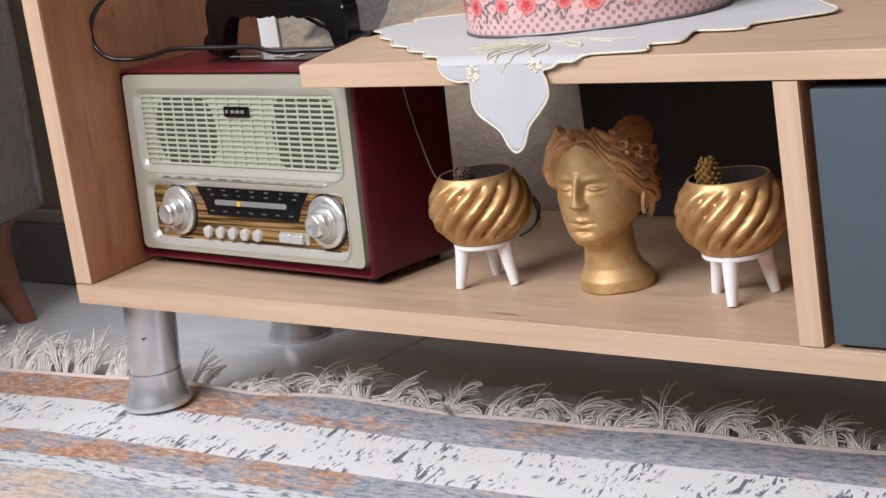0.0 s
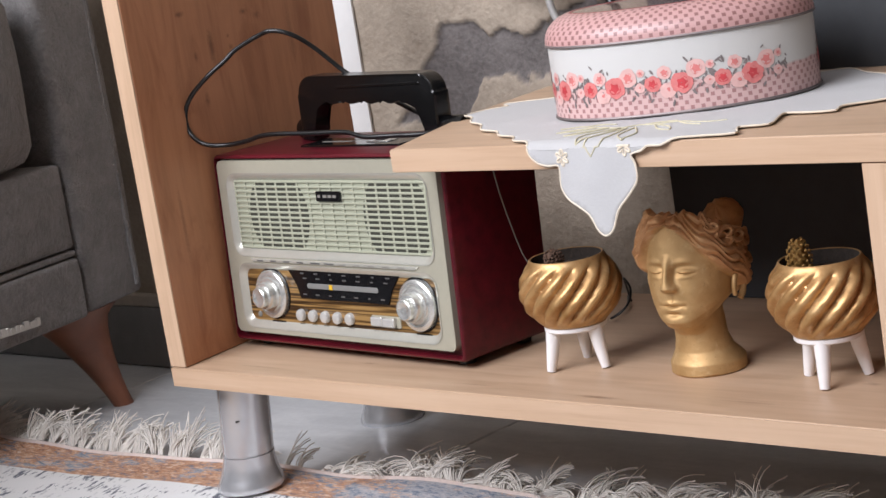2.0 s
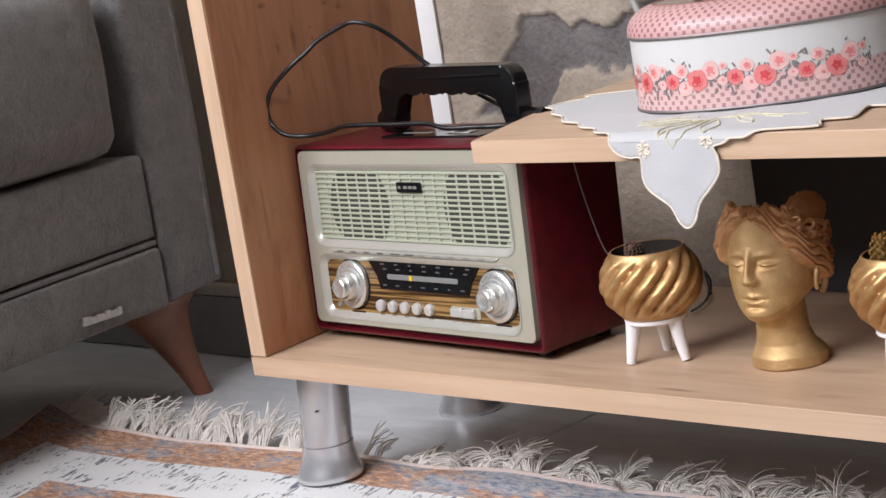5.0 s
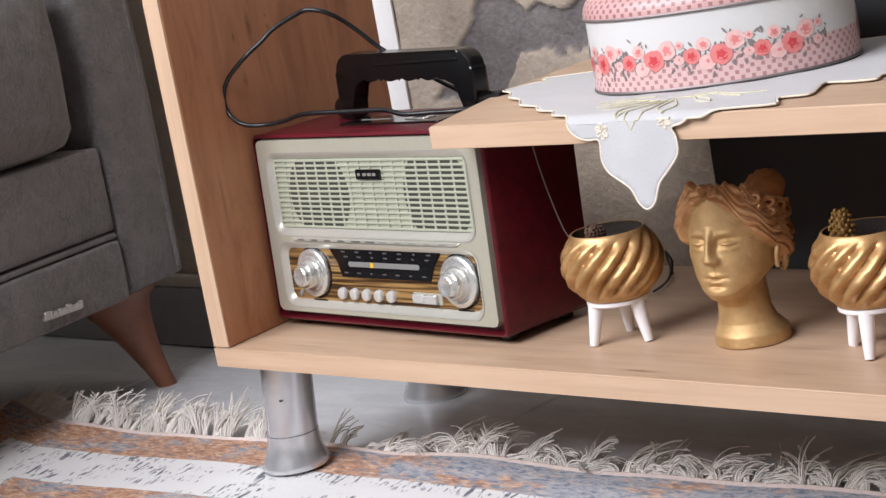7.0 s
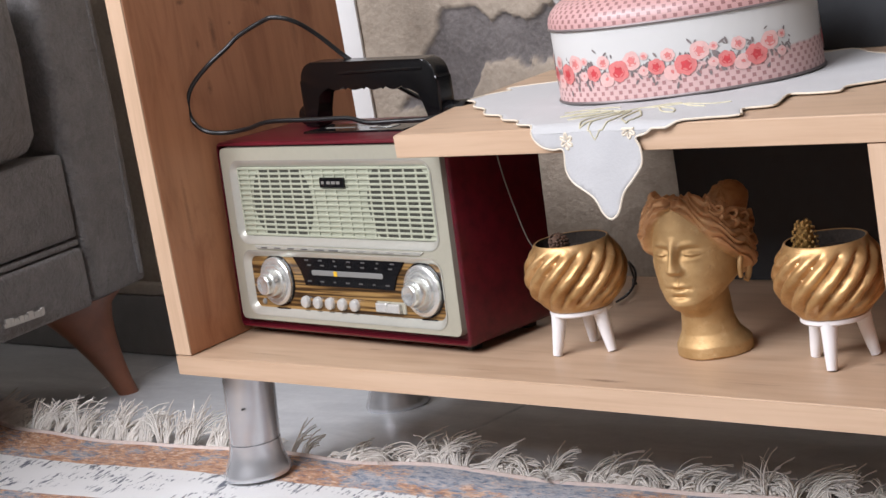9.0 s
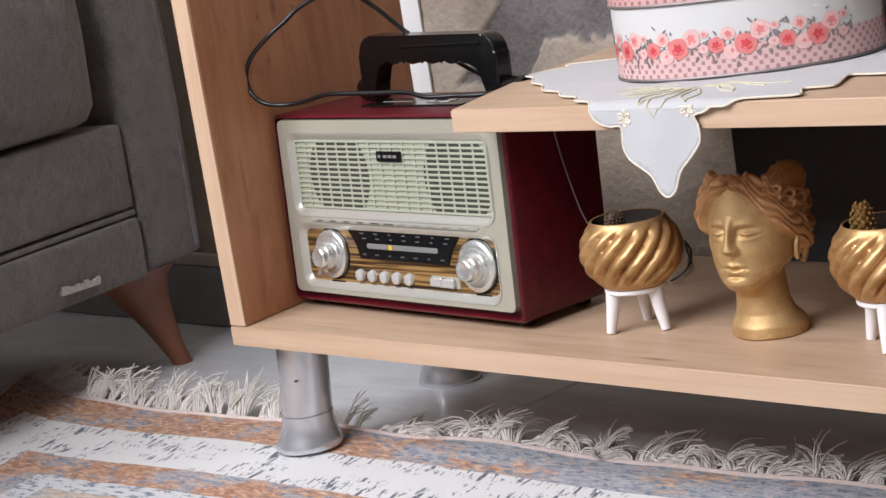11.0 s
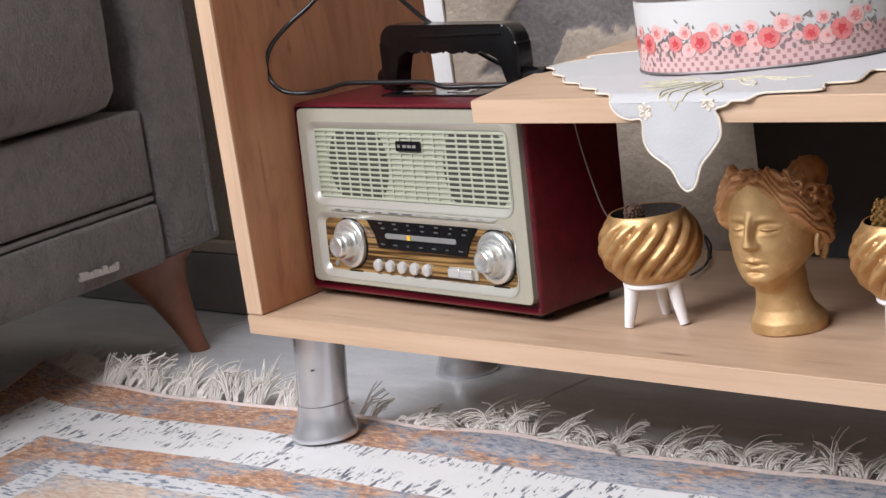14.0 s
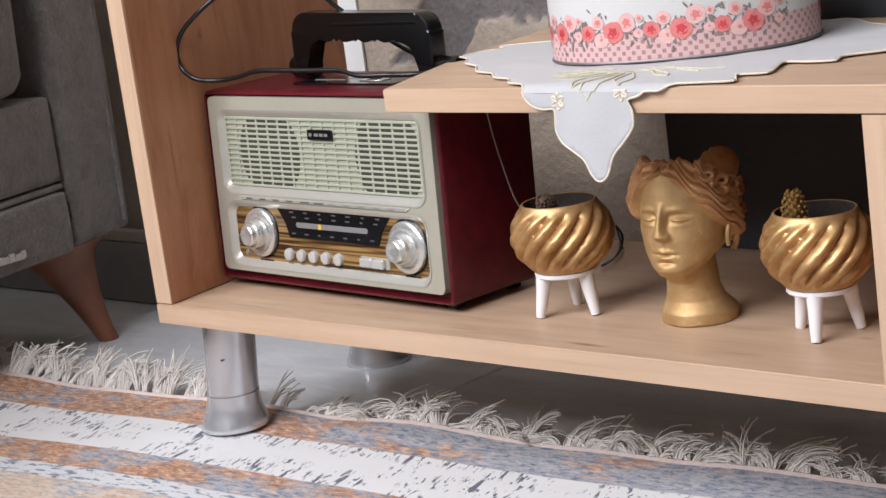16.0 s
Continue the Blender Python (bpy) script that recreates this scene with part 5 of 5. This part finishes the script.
def cloth():
    FR = -0.0035  # the shelf's front, where the cloth turns down
    # outline on the shelf, running round, and the hanging corner; (x, distance past the front edge)
    top = [(0.283, 0.130), (0.303, 0.118), (0.318, 0.100), (0.340, 0.088), (0.362, 0.064), (0.385, 0.055), (0.405, 0.036), (0.425, 0.029), (0.440, 0.012), (0.462, 0.002)]
    hang = [(0.466, -0.012), (0.473, -0.019), (0.482, -0.0215), (0.4915, -0.022), (0.4905, -0.036), (0.496, -0.045), (0.507, -0.0505), (0.516, -0.056), (0.5215, -0.066), (0.5275, -0.0705), (0.534, -0.066), (0.5395, -0.053), (0.549, -0.043), (0.5575, -0.033), (0.5585, -0.022), (0.556, -0.015), (0.566, -0.012), (0.576, -0.006)]
    right = [(0.590, 0.001), (0.612, 0.006), (0.634, 0.010), (0.626, 0.024), (0.622, 0.034), (0.640, 0.040), (0.634, 0.060), (0.628, 0.080), (0.648, 0.080), (0.664, 0.084), (0.660, 0.100), (0.680, 0.118), (0.700, 0.136), (0.694, 0.152), (0.676, 0.170), (0.650, 0.200), (0.620, 0.232), (0.590, 0.250), (0.560, 0.272), (0.52, 0.262), (0.48, 0.270), (0.44, 0.250), (0.40, 0.256), (0.37, 0.236), (0.340, 0.226), (0.322, 0.206), (0.292, 0.192), (0.280, 0.184), (0.296, 0.170), (0.284, 0.152)]
    ring = [(Vector((x, y, 0))) for x, y in top + hang + right]
    ring = [p.xy for p in spline([tuple(p) for p in ring] + [tuple(ring[0])], 4)][:-1]

    def place(x, s):
        lift = 0.0009 + 0.0011 * max(0, noise.noise(Vector((x * 28, s * 28, 1)))) + 0.002 * max(0, noise.noise(Vector((x * 9, s * 9, 6))))
        r = 0.003
        if s >= r:
            return Vector((x, s + FR + 0.001, 0.3285 + lift))
        bend = r * math.pi / 2
        if s > r - bend:
            a = (r - s) / r
            return Vector((x, FR + 0.001 + r - (r + lift) * math.sin(a), 0.3285 - r + (r + lift) * math.cos(a)))
        down = r - bend - s
        wave = 0.0022 * math.sin((x - 0.47) * 95) * min(1, down / 0.03)
        return Vector((x, FR - 0.0006 - lift + wave - 0.02 * down, min(0.3255, 0.3345 + s)))

    bm = bmesh.new()
    # fill by clipping a fine grid to the outline
    outline = [(p[0], p[1]) for p in ring]

    def inside(x, y):
        c = False
        n = len(outline)
        for i in range(n):
            x1, y1 = outline[i]
            x2, y2 = outline[(i + 1) % n]
            if (y1 > y) != (y2 > y) and x < (x2 - x1) * (y - y1) / (y2 - y1) + x1:
                c = not c
        return c

    P = np.array(outline)
    A, B = P, np.roll(P, -1, 0)

    def nearest(x, y):
        d = B - A
        t = np.clip(((np.array([x, y]) - A) * d).sum(1) / np.maximum((d * d).sum(1), 1e-12), 0, 1)
        q = A + t[:, None] * d
        k = ((q - [x, y]) ** 2).sum(1).argmin()
        return q[k]

    st = 0.003
    gx = np.arange(0.272, 0.708, st)
    gy = np.arange(-0.075, 0.28, st)
    keep = {}
    for i, x in enumerate(gx):
        for j, y in enumerate(gy):
            keep[i, j] = inside(x + st / 2, y + st / 2)
    verts = {}

    def vert(i, j):
        if (i, j) not in verts:
            x, y = gx[i], gy[j]
            around = [keep.get((i - a, j - b), False) for a in (0, 1) for b in (0, 1)]
            if not all(around):
                x, y = nearest(x, y)
            verts[i, j] = bm.verts.new(place(x, y))
        return verts[i, j]

    for i in range(len(gx) - 1):
        for j in range(len(gy) - 1):
            if keep[i, j]:
                bm.faces.new((vert(i, j), vert(i + 1, j), vert(i + 1, j + 1), vert(i, j + 1)))
    th = thing("table_cloth", "white embroidered cloth with a scalloped edge hanging over the shelf", "doily")
    ob = part("cloth", bm, M_CLOTH, th)
    mod = ob.modifiers.new("thickness", "SOLIDIFY")
    mod.thickness, mod.offset = 0.0006, 1.0
    hem = [place(p[0], p[1]) + Vector((0, -0.0003, 0.0005)) for p in ring]
    part("hem", tube(bmesh.new(), hem + hem[:1], 0.0008, None, 6), M_HEM, th, "cream stitched hem")
    rnd = random.Random(3)
    # embroidered twig with leaves, and two small blossoms
    lines = [[(0.456, 0.047), (0.470, 0.053), (0.485, 0.047), (0.500, 0.043), (0.517, 0.040), (0.526, 0.050), (0.541, 0.049), (0.556, 0.056), (0.575, 0.056), (0.592, 0.062)]]
    lines += [[(0.478, 0.050), (0.487, 0.056), (0.500, 0.057)], [(0.530, 0.050), (0.540, 0.058), (0.552, 0.060)], [(0.556, 0.056), (0.566, 0.050), (0.580, 0.048)]]
    for bx, by, tx, ty, w in ((0.517, 0.039, 0.509, -0.001, 0.0058), (0.506, 0.041, 0.486, 0.014, 0.0040), (0.524, 0.038, 0.523, -0.0155, 0.0072), (0.530, 0.040, 0.548, 0.001, 0.0062), (0.541, 0.048, 0.566, 0.030, 0.0042), (0.492, 0.045, 0.466, 0.030, 0.0035)):
        nx, ny = -(ty - by), tx - bx
        ln = math.hypot(nx, ny)
        for sgn in (-1, 1):
            side = [(bx + (tx - bx) * f + sgn * w * k * nx / ln, by + (ty - by) * f + sgn * w * k * ny / ln) for f, k in ((0.0, 0.0), (0.28, 0.55), (0.62, 1.0), (0.86, 0.62), (1.0, 0.0))]
            lines.append(side)
    for ln in lines:
        pts = [place(q.x, q.y) + Vector((0, -0.0004, 0.0008)) for q in spline([(x, y, 0) for x, y in ln], 6)]
        part("embroidery", tube(bmesh.new(), pts, 0.0008, 0.0006, 6), M_STITCH, th, "pale gold embroidered twig")
    for fx, fy in ((0.4965, -0.016), (0.551, -0.010)):
        pts = []
        for k in range(49):
            a = 2 * math.pi * k / 48
            r = 0.0014 + 0.0044 * abs(math.sin(3 * a))
            pts.append(place(fx + r * math.cos(a), fy + r * math.sin(a)) + Vector((0, -0.0006, 0.0009)))
        bm = tube(bmesh.new(), pts, 0.0009, None, 6)
        part("embroidery", bm, M_HEM, th, "cream embroidered blossom")


cloth()

# ---- oval tin ----


def oval_tin():
    C, ANG = (0.4905, 0.1535, 0.331), 23.0
    A, Bx = 0.1000, 0.074
    th = thing("cake_tin", "oval pink and white tin printed with roses on the cloth", "tin", C, ANG)
    N = 160
    ex = 2.15

    def rim(k, grow=0.0):
        a = 2 * math.pi * k / N
        c, s = math.cos(a), math.sin(a)
        return (math.copysign(abs(c) ** (2 / ex), c) * (A + grow), math.copysign(abs(s) ** (2 / ex), s) * (Bx + grow))

    arc = [0.0]
    for k in range(N):
        p, q = rim(k), rim(k + 1)
        arc.append(arc[-1] + math.hypot(p[0] - q[0], p[1] - q[1]))

    def shell(prof, mat, name, close_top=False, close_bottom=False):
        bm = bmesh.new()
        uvl = bm.loops.layers.uv.new("uv")
        rows = []
        s = 0.0
        prev = None
        for gr, z in [(q, 1.04 * h) for q, h in prof]:
            if prev:
                s += math.hypot(gr - prev[0], z - prev[1])
            prev = (gr, z)
            rows.append((s, [bm.verts.new((*rim(k, gr), z)) for k in range(N)]))
        for (sa, a), (sb, b) in zip(rows, rows[1:]):
            for k in range(N):
                f = bm.faces.new((a[k], a[(k + 1) % N], b[(k + 1) % N], b[k]))
                for lo, uv in zip(f.loops, ((arc[k], sa), (arc[k + 1], sa), (arc[k + 1], sb), (arc[k], sb))):
                    lo[uvl].uv = uv
        if close_top:
            bm.faces.new(rows[-1][1])
        if close_bottom:
            bm.faces.new(rows[0][1][::-1])
        return part(name, bm, mat, th)

    body = shell([(0.0, 0.0015), (0.0, 0.01), (0.0, 0.02), (0.0, 0.03), (0.0, 0.04), (0.0, 0.0525)], M_TIN_BODY, "body", close_bottom=True)
    shell([(-0.002, 0.0), (0.0009, 0.0), (0.0013, 0.0009), (0.0009, 0.0018), (-0.002, 0.0018)], M_TIN_RIM, "base_rim", close_bottom=True)
    shell([(-0.002, 0.0525), (0.0016, 0.0522), (0.0022, 0.0531), (0.0016, 0.0541), (-0.002, 0.0541)], M_TIN_RIM, "lid_rim")
    lid = shell([(0.0014, 0.0541), (0.0012, 0.0572), (0.0002, 0.0612), (-0.0022, 0.0652), (-0.0060, 0.0690), (-0.0110, 0.0720), (-0.0165, 0.0738), (-0.0195, 0.0741)], M_TIN_LID, "lid")
    shell([(-0.0195, 0.0741), (-0.0199, 0.0743), (-0.0212, 0.0743), (-0.0216, 0.0741)], M_LID_LINE, "lid_line")
    shell([(-0.0216, 0.0741), (-0.03, 0.0744), (-0.05, 0.0752), (-0.07, 0.0756)], M_TIN_TOP, "lid_top", close_top=True)
    # printed roses wrapped round the wall
    total = arc[-1]

    def wrap(u, z, off=0.0004):
        u = u % total
        k = int(np.searchsorted(arc, u, side="right")) - 1
        k = min(max(k, 0), N - 1)
        t = (u - arc[k]) / (arc[k + 1] - arc[k])
        p, q = rim(k, off), rim(k + 1, off)
        return (p[0] + (q[0] - p[0]) * t, p[1] + (q[1] - p[1]) * t, z)

    rnd = random.Random(5)

    def blob(bm, u, z, r, lobes, depth, off, stretch=1.0, turn=0.0, n=18):
        pts = []
        ph = rnd.uniform(0, 6.28)
        for i in range(n):
            a = 2 * math.pi * i / n
            rr = r * (1 + depth * math.sin(lobes * a + ph))
            x, y = rr * math.cos(a), rr * math.sin(a) * stretch
            pts.append(bm.verts.new(wrap(u + x * math.cos(turn) - y * math.sin(turn), z + x * math.sin(turn) + y * math.cos(turn), off)))
        c = bm.verts.new(wrap(u, z, off))
        for i in range(n):
            bm.faces.new((c, pts[i], pts[(i + 1) % n]))

    def rose(u, z, r, kind):
        """An open rose: ragged outer petals, a ring of inner ones, a deep heart and a few light petal edges."""
        outer, mid, heart = {"red": (M_PINK, M_ROSE, M_ROSE), "pink": (M_PALE, M_PINK, M_PINK), "pale": (M_PALE, M_PALE, M_PINK)}[kind]
        tilt = rnd.uniform(0, 6.28)
        bm = bmesh.new()
        for k in range(6):
            a = tilt + 1.047 * k + rnd.uniform(-0.25, 0.25)
            blob(bm, u + 0.52 * r * math.cos(a), z + 0.46 * r * math.sin(a), rnd.uniform(0.46, 0.58) * r, 3, 0.10, 0.00050 + 0.00001 * k, 0.72, a + 1.57, 12)
        o = part("rose_print", bm, outer, th, "", False)
        bm = bmesh.new()
        for k in range(4):
            a = tilt + 1.57 * k + 0.6
            blob(bm, u + 0.26 * r * math.cos(a), z - 0.04 * r + 0.24 * r * math.sin(a), rnd.uniform(0.30, 0.40) * r, 2, 0.16, 0.00060 + 0.00001 * k, 0.62, a + 1.57, 12)
        part("petal_print", bm, mid, o, "", False)
        bm = bmesh.new()
        for k in range(5):
            a = tilt + 1.257 * k
            blob(bm, u + 0.40 * r * math.cos(a), z + 0.36 * r * math.sin(a), 0.21 * r, 2, 0.2, 0.00068, 0.34, a + 1.45, 10)
        part("petal_print", bm, M_PALE if kind != "red" else M_PINK, o, "", False)
        bm = bmesh.new()
        blob(bm, u + 0.06 * r, z + 0.10 * r, 0.24 * r, 3, 0.14, 0.00074, 0.7, tilt, 12)
        part("petal_print", bm, heart, o, "", False)

    u = 0.004
    while u < total - 0.05:
        # one spray: leaves first, then its flowers
        bm = bmesh.new()
        for _ in range(70):
            blob(bm, u + rnd.uniform(-0.006, 0.052), 0.0240 + rnd.gauss(0, 0.0052), rnd.uniform(0.0014, 0.0027), 2, 0.15, 0.0004 + rnd.uniform(0, 0.0001), 0.38, rnd.uniform(0.5, 2.6), 8)
        part("leaf_print", bm, M_LEAF, th, "", False)
        for du, z, r, kind in ((0.003, 0.0225, 0.0058, "red"), (0.0125, 0.0308, 0.0050, "pink"), (0.014, 0.0170, 0.0056, "pale"), (0.0245, 0.0225, 0.0076, "red"), (0.0355, 0.0300, 0.0066, "pink"), (0.0455, 0.0325, 0.0030, "pink"), (0.044, 0.0205, 0.0035, "pale")):
            rose(u + du, z + rnd.uniform(-0.001, 0.001), 1.22 * r, kind)
        u += total / 11.0


oval_tin()
